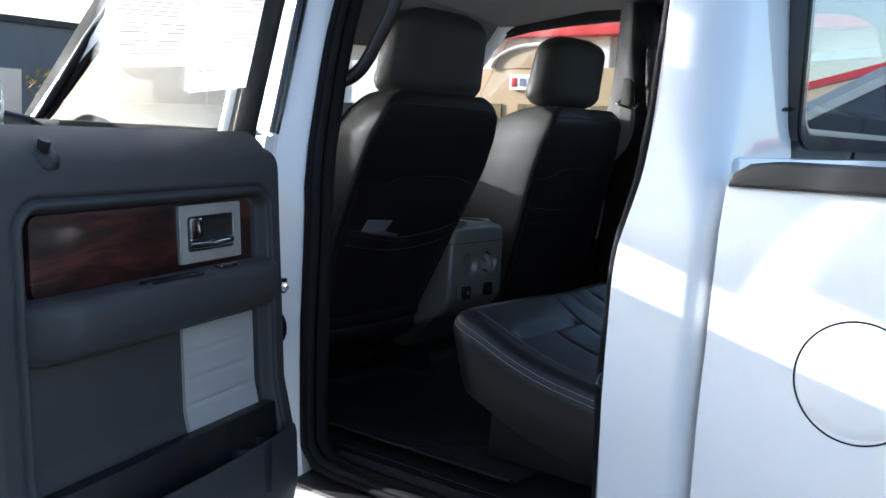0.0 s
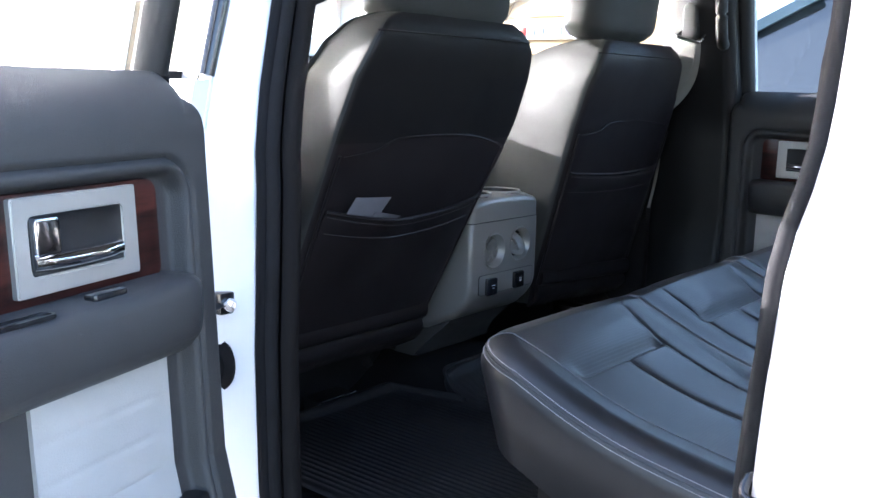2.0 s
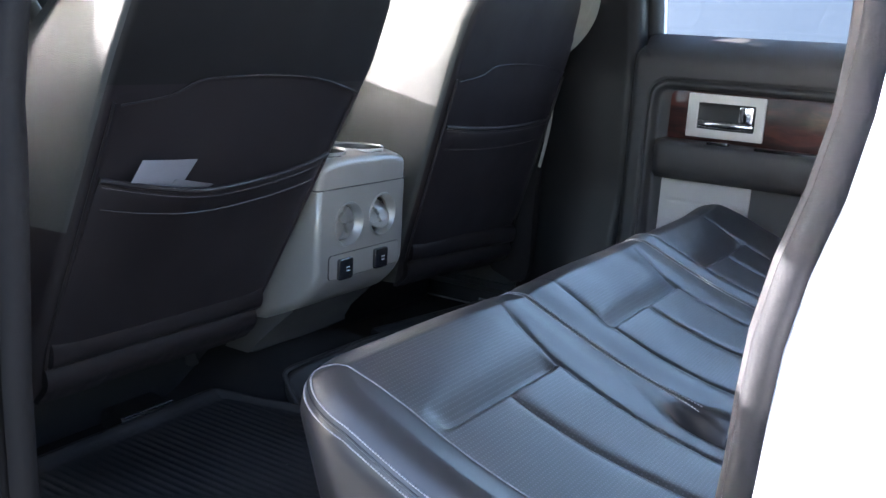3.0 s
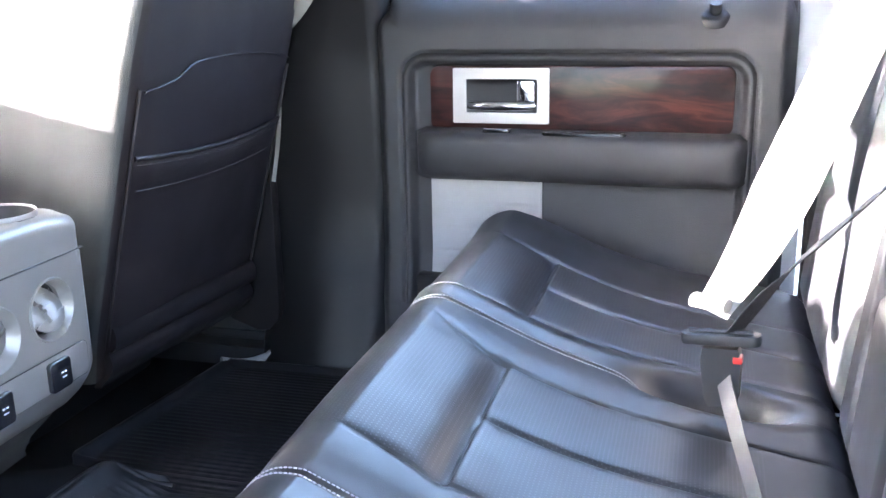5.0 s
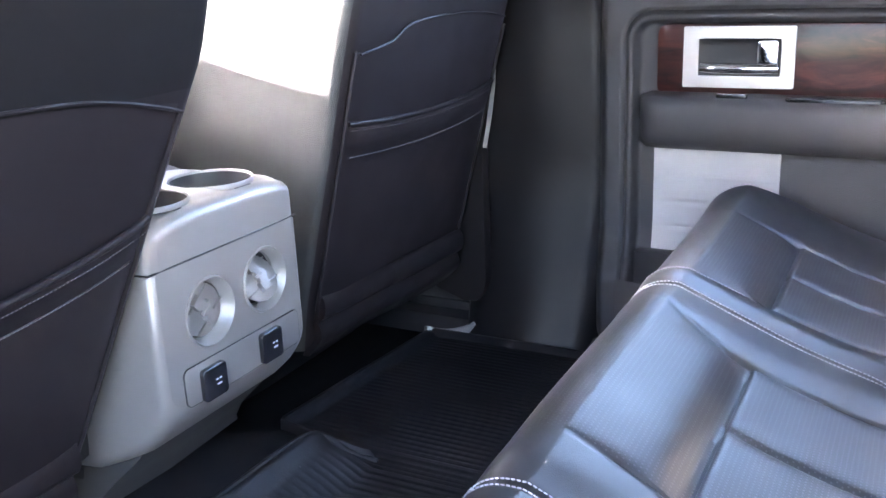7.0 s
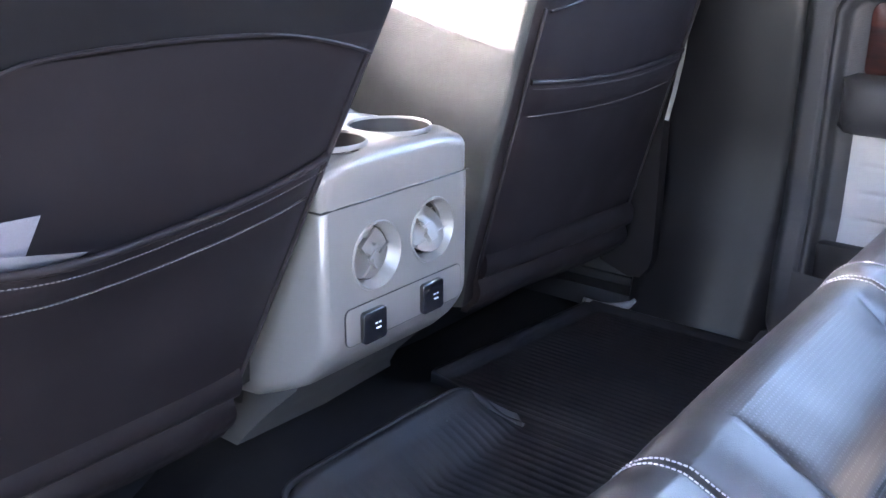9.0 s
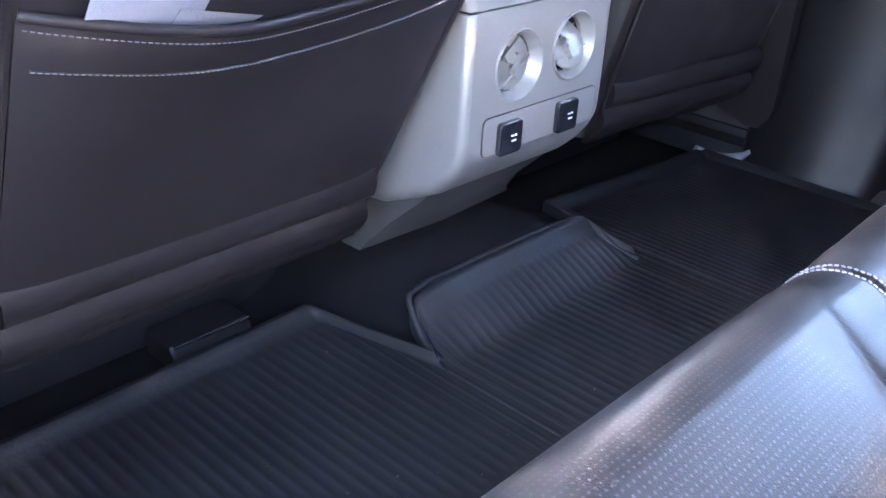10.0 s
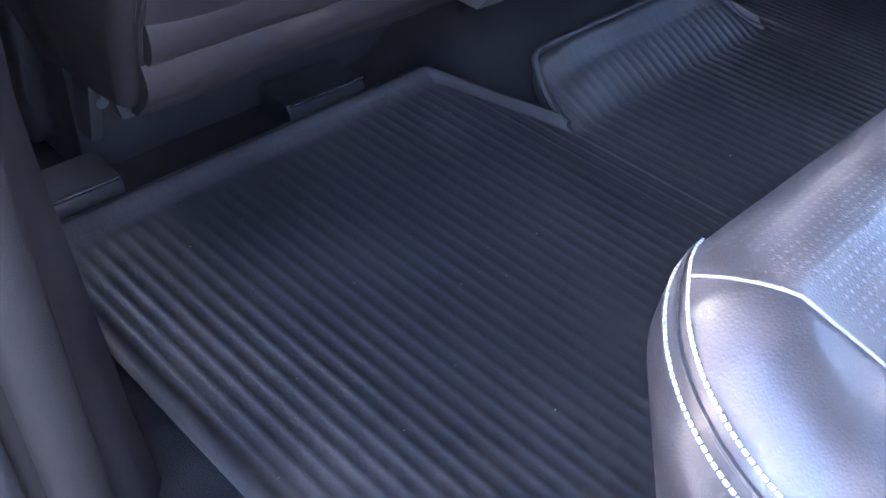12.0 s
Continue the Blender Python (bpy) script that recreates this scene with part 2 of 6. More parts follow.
def rrect(cx, cy, w, h, r, n=5):
    pts = []
    for sx, sy, a0 in ((1, 1, 0), (-1, 1, 90), (-1, -1, 180), (1, -1, 270)):
        for i in range(n + 1):
            a = radians(a0 + 90 * i / n)
            pts.append((cx + sx * (w / 2 - r) + r * math.cos(a), cy + sy * (h / 2 - r) + r * math.sin(a)))
    return pts


def prism(poly, axis, a, b, bev=0.0, seg=2, sharp=45):
    """A flat outline swept along an axis from a to b. axis 'y': outline in x, z; 'x': y, z; 'z': x, y."""
    bm = bmesh.new()

    def place(p, q):
        return {"y": (p[0], q, p[1]), "x": (q, p[0], p[1]), "z": (p[0], p[1], q)}[axis]

    lo = [bm.verts.new(place(p, a)) for p in poly]
    hi = [bm.verts.new(place(p, b)) for p in poly]
    bm.faces.new(lo)
    bm.faces.new(hi[::-1])
    n = len(poly)
    for i in range(n):
        bm.faces.new((lo[i], hi[i], hi[(i + 1) % n], lo[(i + 1) % n]))
    bmesh.ops.recalc_face_normals(bm, faces=bm.faces)
    if bev:
        caps = [e for e in bm.edges if len({round(v.co["xyz".index(axis)], 5) for v in e.verts}) == 1]
        bmesh.ops.bevel(bm, geom=caps, offset=bev, segments=seg, affect="EDGES", profile=0.6)
    return smooth(bm, sharp)


def frame_ring(outer, inner, axis, a, b, bev=0.0):
    """A flat frame between two outlines of the same count, swept along an axis."""
    bm = bmesh.new()

    def place(p, q):
        return {"y": (p[0], q, p[1]), "x": (q, p[0], p[1]), "z": (p[0], p[1], q)}[axis]

    rows = [[bm.verts.new(place(p, q)) for p in poly] for poly, q in ((outer, a), (outer, b), (inner, b), (inner, a))]
    n = len(outer)
    for k in range(4):
        for i in range(n):
            bm.faces.new((rows[k][i], rows[k][(i + 1) % n], rows[(k + 1) % 4][(i + 1) % n], rows[(k + 1) % 4][i]))
    bmesh.ops.recalc_face_normals(bm, faces=bm.faces)
    if bev:
        es = [e for e in bm.edges if e.calc_face_angle(0) > 1.2]
        bmesh.ops.bevel(bm, geom=es, offset=bev, segments=2, affect="EDGES")
    return smooth(bm, 45)


def loft(rings, caps=True, closed=True):
    bm = bmesh.new()
    rows = [[bm.verts.new(p) for p in r] for r in rings]
    n = len(rings[0])
    for a, b in zip(rows, rows[1:]):
        for i in range(n if closed else n - 1):
            j = (i + 1) % n
            bm.faces.new((a[i], a[j], b[j], b[i]))
    if caps and closed:
        bm.faces.new(rows[0])
        bm.faces.new(rows[-1])
    bmesh.ops.recalc_face_normals(bm, faces=bm.faces)
    return smooth(bm, 50)


def tube(path, r, n=10, flat=1.0, up=(0, 0, 1), loop=False):
    """A round or flattened bar along a line. flat: thickness over width; the width lies across the line and 'up'."""
    pts = [Vector(p) for p in path]
    rings = []
    m = len(pts)
    for i, p in enumerate(pts):
        if loop:
            d = pts[(i + 1) % m] - pts[i - 1]
        else:
            d = pts[min(i + 1, m - 1)] - pts[max(i - 1, 0)]
        d.normalize()
        u = Vector(up)
        if abs(d.dot(u)) > 0.98:
            u = Vector((1, 0, 0)) if abs(d.x) < 0.9 else Vector((0, 1, 0))
        s = d.cross(u).normalized()
        w = s.cross(d).normalized()
        rr = r[i] if isinstance(r, (list, tuple)) else r
        rings.append([p + s * (rr * math.cos(2 * math.pi * k / n)) + w * (rr * flat * math.sin(2 * math.pi * k / n)) for k in range(n)])
    if loop:
        rings.append(rings[0])
        bm = loft(rings, caps=False)
        bmesh.ops.remove_doubles(bm, verts=bm.verts, dist=1e-6)
        return bm
    return loft(rings)


def strap(path, width, thick, across):
    """A flat webbing strap along a line; across: direction of its width (one, or one for each point)."""
    pts = [Vector(p) for p in path]
    rings = []
    for i, p in enumerate(pts):
        d = (pts[min(i + 1, len(pts) - 1)] - pts[max(i - 1, 0)]).normalized()
        a = Vector(across[i]) if isinstance(across[0], (tuple, list, Vector)) else Vector(across)
        a = (a - d * a.dot(d)).normalized()
        nn = d.cross(a)
        w, h = (width[i] if isinstance(width, (list, tuple)) else width) / 2, thick / 2
        rings.append([p + a * w + nn * h, p - a * w + nn * h, p - a * w - nn * h, p + a * w - nn * h])
    return loft(rings)


def spline(pts, n=8):
    """A smooth line through points."""
    P = [Vector(p) for p in pts]
    P = [2 * P[0] - P[1]] + P + [2 * P[-1] - P[-2]]
    out = []
    for i in range(1, len(P) - 2):
        a, b, c, d = P[i - 1], P[i], P[i + 1], P[i + 2]
        for k in range(n):
            t = k / n
            out.append(0.5 * (2 * b + (c - a) * t + (2 * a - 5 * b + 4 * c - d) * t * t + (3 * b - a - 3 * c + d) * t ** 3))
    out.append(P[-2])
    return out


def stitches(path, length=0.0036, gap=0.0009, r=0.0008, lift=(0, 0, 1), h=0.0):
    """A row of single thread stitches along a line."""
    pts = [Vector(p) for p in path]
    bm = bmesh.new()
    carry, on, run = 0.0, True, []
    dist = [0.0]
    for a, b in zip(pts, pts[1:]):
        dist.append(dist[-1] + (b - a).length)

    def at(s):
        i = max(0, min(len(dist) - 2, int(np.searchsorted(dist, s)) - 1))
        k = (s - dist[i]) / max(dist[i + 1] - dist[i], 1e-9)
        return pts[i].lerp(pts[i + 1], k)

    s = 0.0
    up = Vector(lift).normalized()
    while s + length < dist[-1]:
        a, c = at(s), at(s + length)
        m = (a + c) / 2
        d = (c - a).normalized()
        side = d.cross(up).normalized() * r
        up2 = side.cross(d).normalized() * r
        rows = []
        for k in (0.12, 0.88):
            q = a.lerp(c, k) + up * h
            rows.append([bm.verts.new(q + side), bm.verts.new(q + up2), bm.verts.new(q - side), bm.verts.new(q - up2)])
        e0, e1 = bm.verts.new(a + up * h), bm.verts.new(c + up * h)
        for i in range(4):
            j = (i + 1) % 4
            bm.faces.new((rows[0][i], rows[0][j], rows[1][j], rows[1][i]))
            bm.faces.new((rows[0][j], rows[0][i], e0))
            bm.faces.new((rows[1][i], rows[1][j], e1))
        s += length + gap
    return bm


def pillow(x0, x1, y0, y1, top, r, depth, nx=60, ny=60, rs=6, under=0.01, edges=(1, 1, 1, 1)):
    """A padded slab: a shaped top top(x, y), rolled edges of radius r, sides of that depth. edges: which of x0, x1, y0, y1 roll."""
    def samples(a, b, n, ra, rb):
        out = []
        if ra:
            out += [(a + r, -1, k) for k in (depth, depth * 0.5, 0.0)]
            out += [(a + r, -1 + i / rs, 0.0) for i in range(1, rs)]
            lo = a + r
        else:
            lo = a
        hi = b - r if rb else b
        out += [(lo + (hi - lo) * i / n, 0.0, 0.0) for i in range(n + 1)]
        if rb:
            out += [(hi, i / rs, 0.0) for i in range(1, rs)]
            out += [(hi, 1, k) for k in (0.0, depth * 0.5, depth)]
        return out

    X, Y = samples(x0, x1, nx, edges[0], edges[1]), samples(y0, y1, ny, edges[2], edges[3])
    bm = bmesh.new()
    grid = []
    for xi, ax, dx in X:
        row = []
        for yi, ay, dy in Y:
            sx, sy = math.sin(ax * math.pi / 2), math.sin(ay * math.pi / 2)
            c = math.cos(ax * math.pi / 2) * math.cos(ay * math.pi / 2)
            d = Vector((sx, sy, c)).normalized()
            dep = max(dx, dy)
            tuck = under * dep / max(depth, 1e-6)
            row.append(bm.verts.new((xi + (r - tuck) * d.x, yi + (r - tuck) * d.y, top(xi, yi) - r + r * d.z - dep)))
        grid.append(row)
    for a, b in zip(grid, grid[1:]):
        for i in range(len(Y) - 1):
            bm.faces.new((a[i], a[i + 1], b[i + 1], b[i]))
    bmesh.ops.remove_doubles(bm, verts=bm.verts, dist=1e-5)
    rim = [e for e in bm.edges if e.is_boundary]
    if rim:
        bmesh.ops.holes_fill(bm, edges=rim, sides=0)
    bmesh.ops.recalc_face_normals(bm, faces=bm.faces)
    return smooth(bm, 60)


def sheet(fn, nu, nv, thick=None):
    """A surface fn(u, v) for u, v from 0 to 1; thick: a vector by which it is given a back."""
    bm = bmesh.new()
    g = [[bm.verts.new(fn(i / nu, j / nv)) for j in range(nv + 1)] for i in range(nu + 1)]
    for i in range(nu):
        for j in range(nv):
            bm.faces.new((g[i][j], g[i + 1][j], g[i + 1][j + 1], g[i][j + 1]))
    if thick is not None:
        t = Vector(thick)
        h = [[bm.verts.new(v.co + t) for v in row] for row in g]
        for i in range(nu):
            for j in range(nv):
                bm.faces.new((h[i][j], h[i][j + 1], h[i + 1][j + 1], h[i + 1][j]))
        for i in range(nu):
            bm.faces.new((g[i][0], h[i][0], h[i + 1][0], g[i + 1][0]))
            bm.faces.new((g[i][nv], g[i + 1][nv], h[i + 1][nv], h[i][nv]))
        for j in range(nv):
            bm.faces.new((g[0][j], g[0][j + 1], h[0][j + 1], h[0][j]))
            bm.faces.new((g[nu][j], h[nu][j], h[nu][j + 1], g[nu][j + 1]))
    bmesh.ops.recalc_face_normals(bm, faces=bm.faces)
    return smooth(bm, 45)


def lerp_list(table, z):
    """Piecewise linear: table of (z, value)."""
    if z <= table[0][0]:
        return table[0][1]
    for (a, va), (b, vb) in zip(table, table[1:]):
        if z <= b:
            return va + (vb - va) * (z - a) / (b - a)
    return table[-1][1]


def disc(c, axis, r, h, n=28, bev=0.0):
    """A short round rod centred at c along an axis vector."""
    bm = bmesh.new()
    bmesh.ops.create_cone(bm, cap_ends=True, segments=n, radius1=r, radius2=r, depth=h)
    if bev:
        bmesh.ops.bevel(bm, geom=[e for e in bm.edges if e.calc_face_angle(0) > 1], offset=bev, segments=2, affect="EDGES")
    m = Vector(axis).to_track_quat("Z", "Y").to_matrix().to_4x4()
    bm.transform(Matrix.Translation(c) @ m)
    return smooth(bm, 45)


def lathe(profile, c, axis, n=36):
    """A turned shape: profile of (radius, height) along an axis vector from c."""
    m = Matrix.Translation(c) @ Vector(axis).to_track_quat("Z", "Y").to_matrix().to_4x4()
    rings = [[m @ Vector((r * math.cos(2 * math.pi * k / n), r * math.sin(2 * math.pi * k / n), h)) for k in range(n)] for r, h in profile]
    return loft(rings, caps=False)


# ---------------------------------------------------------------- the truck's shell
def skin_y(z):
    """How far the left body side stands in from its widest line at a height."""
    return lerp_list([(0.35, 0.05), (0.6, 0.01), (0.95, 0.0), (1.25, 0.012), (1.34, 0.03), (1.6, 0.10), (1.85, 0.19)], z)


def mirror(bm):
    """The same piece on the truck's other side (about y = 1)."""
    for v in bm.verts:
        v.co.y = 2.0 - v.co.y
    bmesh.ops.reverse_faces(bm, faces=bm.faces)
    return bm


def side_panel(zs, front, rear, off=0.0, thick=0.03, cols=6, roll=0.0):
    """A body panel that follows the side's curve between two edges given as tables over height. roll: turns the rear edge in."""
    rings = []
    for z in zs:
        a, b, y = lerp_list(front, z), lerp_list(rear, z), skin_y(z) + off
        rl = roll(z) if callable(roll) else roll
        k0 = 0.6 if rl < 0.05 else 0.25
        row = []
        for i in range(cols + 1):
            k = i / cols
            x = a + (b - a) * k
            turn = rl * max(0.0, (k - k0) / (1 - k0)) ** 2.4
            row.append(Vector((x, y + turn, z)))
        row += [Vector((b, y + thick + rl, z)), Vector((a, y + thick, z))]
        rings.append(row)
    return loft(rings)


def frange(a, b, n):
    return [a + (b - a) * i / n for i in range(n + 1)]


truck = thing("pickup_truck", (0, 1, 0), "white crew cab pickup truck parked on asphalt with a rear door open", "pickup truck", kind="structure")

# the edge of the left rear door opening, over height
REAR_EDGE = [(0.60, 0.44), (0.66, 0.452), (0.80, 0.452), (1.03, 0.449), (1.15, 0.449), (1.20, 0.453), (1.26, 0.469), (1.32, 0.481), (1.42, 0.485), (1.6, 0.474), (1.8, 0.45)]
SKIN_REAR = [(z, x + 0.045) for z, x in REAR_EDGE]
FRONT_EDGE = [(0.6, -0.297), (0.69, -0.308), (1.0, -0.310), (1.2, -0.317), (1.35, -0.333), (1.52, -0.350), (1.8, -0.362)]



def quarter_skin():
    """Side and rear corner of the cab in one skin, from the door opening round to the rear window."""
    rings = []
    for z in frange(0.42, 1.84, 56):
        xa, s = lerp_list(SKIN_REAR, z), skin_y(z)
        xr = lerp_list([(0.42, 0.632), (1.3, 0.646), (1.84, 0.60)], z)
        rad = lerp_list([(0.42, 0.03), (1.26, 0.03), (1.40, 0.085), (1.84, 0.085)], z)
        row = [Vector((xa + (xr - rad - xa) * k / 8, s, z)) for k in range(8)]
        row += [Vector((xr - rad + rad * math.sin(a), s + rad - rad * math.cos(a), z)) for a in frange(0, math.pi / 2, 12)]
        end = 0.36
        row += [Vector((xr, s + rad + (end - s - rad) * k / 3, z)) for k in (1, 2, 3)]
        row += [Vector((xr - 0.04, end, z)), Vector((xr - 0.04, s + 0.05, z)), Vector((xa, s + 0.04, z))]
        rings.append(row)
    return loft(rings)


part("quarter_panel", quarter_skin(), PAINT, truck)
part("quarter_panel", mirror(quarter_skin()), PAINT, truck)


def set_back(z):
    """How far the rear edge's inner return lies behind the skin's line, over height."""
    return min(1.0, max(0.0, (z - 0.93) / 0.18)) * min(1.0, max(0.2, (1.42 - z) / 0.14))


def jamb(zs, a, b, y0, y1):
    """The painted inner return of the opening: steps in from the skin's edge to the seal."""
    rings = []
    for z in zs:
        xa, xb, s = lerp_list(a, z), lerp_list(b, z), skin_y(z)
        rings.append([Vector((xa, s + 0.022, z)), Vector((xa * 0.45 + xb * 0.55, s + y0 * 0.75, z)), Vector((xb, s + y0, z)), Vector((xb, s + y1, z)), Vector((xa, s + y1, z))])
    return loft(rings)


part("rear_jamb", jamb(frange(0.56, 1.84, 31), [(z, x + 0.048) for z, x in REAR_EDGE], [(z, x + 0.001 + 0.012 * set_back(z)) for z, x in REAR_EDGE], 0.076, 0.13), PAINT, truck)
part("front_jamb", jamb(frange(0.56, 1.84, 31), [(0.6, -0.372), (1.2, -0.372), (1.84, -0.405)], [(z, x - 0.001) for z, x in FRONT_EDGE], 0.085, 0.13), PAINT, truck)
bp = side_panel(frange(0.42, 1.84, 20), [(0.42, -0.46), (1.84, -0.45)], [(0.42, -0.366), (1.2, -0.366), (1.84, -0.395)], off=0.028, thick=0.08, cols=4)
part("centre_post", bp, PAINT, truck)
part("centre_post", mirror(side_panel(frange(0.42, 1.84, 20), [(0.42, -0.46), (1.84, -0.45)], [(0.42, -0.33), (1.84, -0.33)], off=0.01, thick=0.08, cols=4)), PAINT, truck)
# rocker panels below the doors, with a black scuff plate on the near one
sill = [(0.05, 0.36), (0.005, 0.46), (0.01, 0.552), (0.035, 0.578), (0.115, 0.584), (0.15, 0.566), (0.15, 0.40)]
part("rocker_panel", prism(sill, "x", -1.42, 0.60, 0.004), PAINT, truck)
part("rocker_panel", mirror(prism(sill, "x", -1.42, 0.60, 0.004)), PAINT, truck)
part("scuff_plate", prism([(0.052, 0.574), (0.056, 0.586), (0.066, 0.590), (0.10, 0.595), (0.165, 0.604), (0.215, 0.634), (0.235, 0.60), (0.12, 0.56)], "x", -0.29, 0.455, 0.003), PLASTIC_DARK, truck, "black plastic sill plate")
part("scuff_plate", mirror(prism([(0.13, 0.615), (0.15, 0.632), (0.20, 0.632), (0.225, 0.60), (0.13, 0.58)], "x", -1.30, 0.44, 0.003)), PLASTIC_DARK, truck, "black plastic sill plate")

# rubber seal round the near opening: a bulb and a lip
loop = [(lerp_list(REAR_EDGE, z), z) for z in frange(0.70, 1.74, 26)] + [(0.40, 1.80), (0.30, 1.815), (0.0, 1.82), (-0.2, 1.815), (-0.27, 1.79)]
loop += [(lerp_list(FRONT_EDGE, z), z) for z in frange(1.74, 0.74, 20)] + [(-0.304, 0.645), (-0.268, 0.609), (-0.213, 0.600), (0.0, 0.598), (0.36, 0.598), (0.42, 0.610), (0.446, 0.642)]


def loop_path(grow, y, deep=0.0, out_y=0.0):
    """The seal's line round the opening; deep and out_y move its rear side along and across the truck."""
    cx, cz = 0.08, 1.2
    out = []
    for x, z in loop:
        d = Vector((x - cx, z - cz))
        d.normalize()
        k = min(1.0, max(0.0, (x - 0.25) / 0.15)) * set_back(z)
        g = grow - deep * k
        out.append((x + d.x * g, skin_y(z) + y - out_y * k, z + d.y * g))
    return out


part("door_seal", tube(loop_path(-0.008, 0.092, -0.013, 0.012), 0.0095, 10, up=(0, 1, 0), loop=True), RUBBER, truck, "black rubber door seal")
part("seal_lip", tube(loop_path(-0.0185, 0.103, -0.016, 0.005), 0.0085, 8, flat=1.4, up=(0, 1, 0), loop=True), RUBBER_DUSTY, truck, "dusty black rubber lip")
part("inner_edge_trim", tube(loop_path(-0.014, 0.143, -0.019), 0.0115, 8, flat=1.5, up=(0, 1, 0), loop=True), PILLAR_TRIM, truck, "charcoal edge trim")

# inner trim of the posts
def post_trim(x_front_at, x_rear, y_rear, y_front, zs):
    rings = []
    for z in zs:
        x_front = x_front_at(z)
        s = skin_y(z)
        k = max(0.0, (0.95 - z) / 0.35)
        rings.append([Vector((x_rear(z) + 0.008, s + 0.122, z)), Vector((x_rear(z) - 0.008, s + y_rear + 0.012 * k, z)), Vector((x_rear(z) - 0.05, s + y_rear + 0.028 + 0.02 * k, z)),
                      Vector(((x_rear(z) + x_front) / 2, s + (y_rear + y_front) / 2 + 0.022 + 0.02 * k, z)), Vector((x_front, s + y_front, z)), Vector((x_front - 0.02, s + 0.10, z)), Vector((x_rear(z), s + 0.10, z))])
    return loft(rings)


fe = lambda z: lerp_list(FRONT_EDGE, z) - 0.004
part("post_trim", post_trim(lambda z: -0.56, fe, 0.165, 0.15, frange(0.60, 1.84, 24)), PILLAR_TRIM, truck, "charcoal plastic centre post trim")


def far_post(zs):
    """Rounded rear corner, broad soft face and a foot that swells into the cab."""
    rings = []
    for z in zs:
        sk = skin_y(z)
        k = max(0.0, (1.02 - z) / 0.42)
        face = sk + 0.172 + 0.055 * k ** 2.2
        xr = -0.300 - 0.012 * k * k
        rad = 0.042 + 0.02 * k
        xf = lerp_list([(1.3, -0.60), (1.45, -0.545), (1.6, -0.50), (1.84, -0.44)], z)
        ring = [Vector((xr, sk + 0.10, z)), Vector((xr, sk + 0.128, z))]
        ring += [Vector((xr - rad + rad * math.cos(a), face - rad + rad * math.sin(a) * 1.0, z)) for a in frange(0.12, math.pi / 2, 9)]
        ring += [Vector((xr - rad + (xf + 0.05 - xr + rad) * q, face + 0.016 * math.sin(math.pi * q), z)) for q in (0.2, 0.4, 0.6, 0.8, 1.0)]
        ring += [Vector((xf + 0.02, face - 0.012, z)), Vector((xf, face - 0.05, z)), Vector((xf, sk + 0.10, z))]
        rings.append(ring)
    return loft(rings)


part("post_trim", mirror(far_post(frange(0.575, 1.84, 40))), PILLAR_GLOSS, truck, "charcoal plastic centre post trim")
ctrim = lambda lo: prism([(0.472, lo), (0.470, 1.16), (0.50, 1.32), (0.505, 1.5), (0.47, 1.82), (0.585, 1.82), (0.598, lo)], "y", 0.155, 0.195, 0.008, 3)
part("rear_post_trim", ctrim(0.60), PILLAR_TRIM, truck, "charcoal plastic rear post trim")
part("rear_post_trim", mirror(ctrim(0.60)), PILLAR_TRIM, truck, "charcoal plastic rear post trim")

# roof skin and headliner
def roof(z0, drop, y0, y1, x0, x1):
    def at(u, v):
        x, y = x0 + (x1 - x0) * u, y0 + (y1 - y0) * v
        k = abs(2 * v - 1)
        return Vector((x, y, z0 - drop * k ** 3 - 0.10 * max(0.0, 0.25 - u) / 0.25 * 0.5 - 0.03 * max(0, u - 0.85) / 0.15))
    return at


part("roof_skin", sheet(roof(1.935, 0.09, 0.17, 1.83, -1.05, 0.64), 20, 24, (0, 0, -0.015)), PAINT, truck)
part("headliner", sheet(roof(1.885, 0.06, 0.18, 1.82, -1.0, 0.60), 20, 24, (0, 0, 0.012)), HEADLINER, truck, "grey fabric headliner")
for flip in (False, True):
    rail = tube([(-1.0, 0.20, 1.80), (-0.6, 0.205, 1.835), (0.1, 0.205, 1.845), (0.55, 0.20, 1.83)], 0.036, 10)
    part("roof_rail", mirror(rail) if flip else rail, PILLAR_TRIM, truck)
    outer = tube([(-1.05, 0.17, 1.80), (-0.6, 0.165, 1.845), (0.1, 0.165, 1.855), (0.62, 0.17, 1.84)], 0.035, 10)
    part("roof_edge", mirror(outer) if flip else outer, PAINT, truck)

# back wall of the cab with its framed window
part("back_wall", box(0.60, 0.652, 0.10, 1.90, 0.55, 1.355, 0.012), PAINT, truck)
part("back_wall_header", box(0.60, 0.645, 0.16, 1.84, 1.78, 1.87, 0.01), PAINT, truck)
part("back_lining", box(0.585, 0.598, 0.18, 1.82, 0.55, 1.36, 0.004), PILLAR_TRIM, truck)
win = frame_ring(rrect(1.0, 1.575, 1.312, 0.41, 0.05), rrect(1.0, 1.585, 1.262, 0.37, 0.045), "x", 0.620, 0.658, 0.006)
rear_frame = part("rear_window_frame", win, BLACK_GLOSS, truck, "black rear window frame")
strip = frame_ring(rrect(1.0, 1.584, 1.266, 0.374, 0.045), rrect(1.0, 1.587, 1.250, 0.358, 0.04), "x", 0.640, 0.656, 0.003)
part("rear_window_trim", strip, SATIN, rear_frame, "satin metal window trim")
rear_glass = part("rear_window", prism(rrect(1.0, 1.585, 1.262, 0.37, 0.04), "x", 0.640, 0.645), TINTED, truck, "tinted rear window")
rear_glass.visible_shadow = False

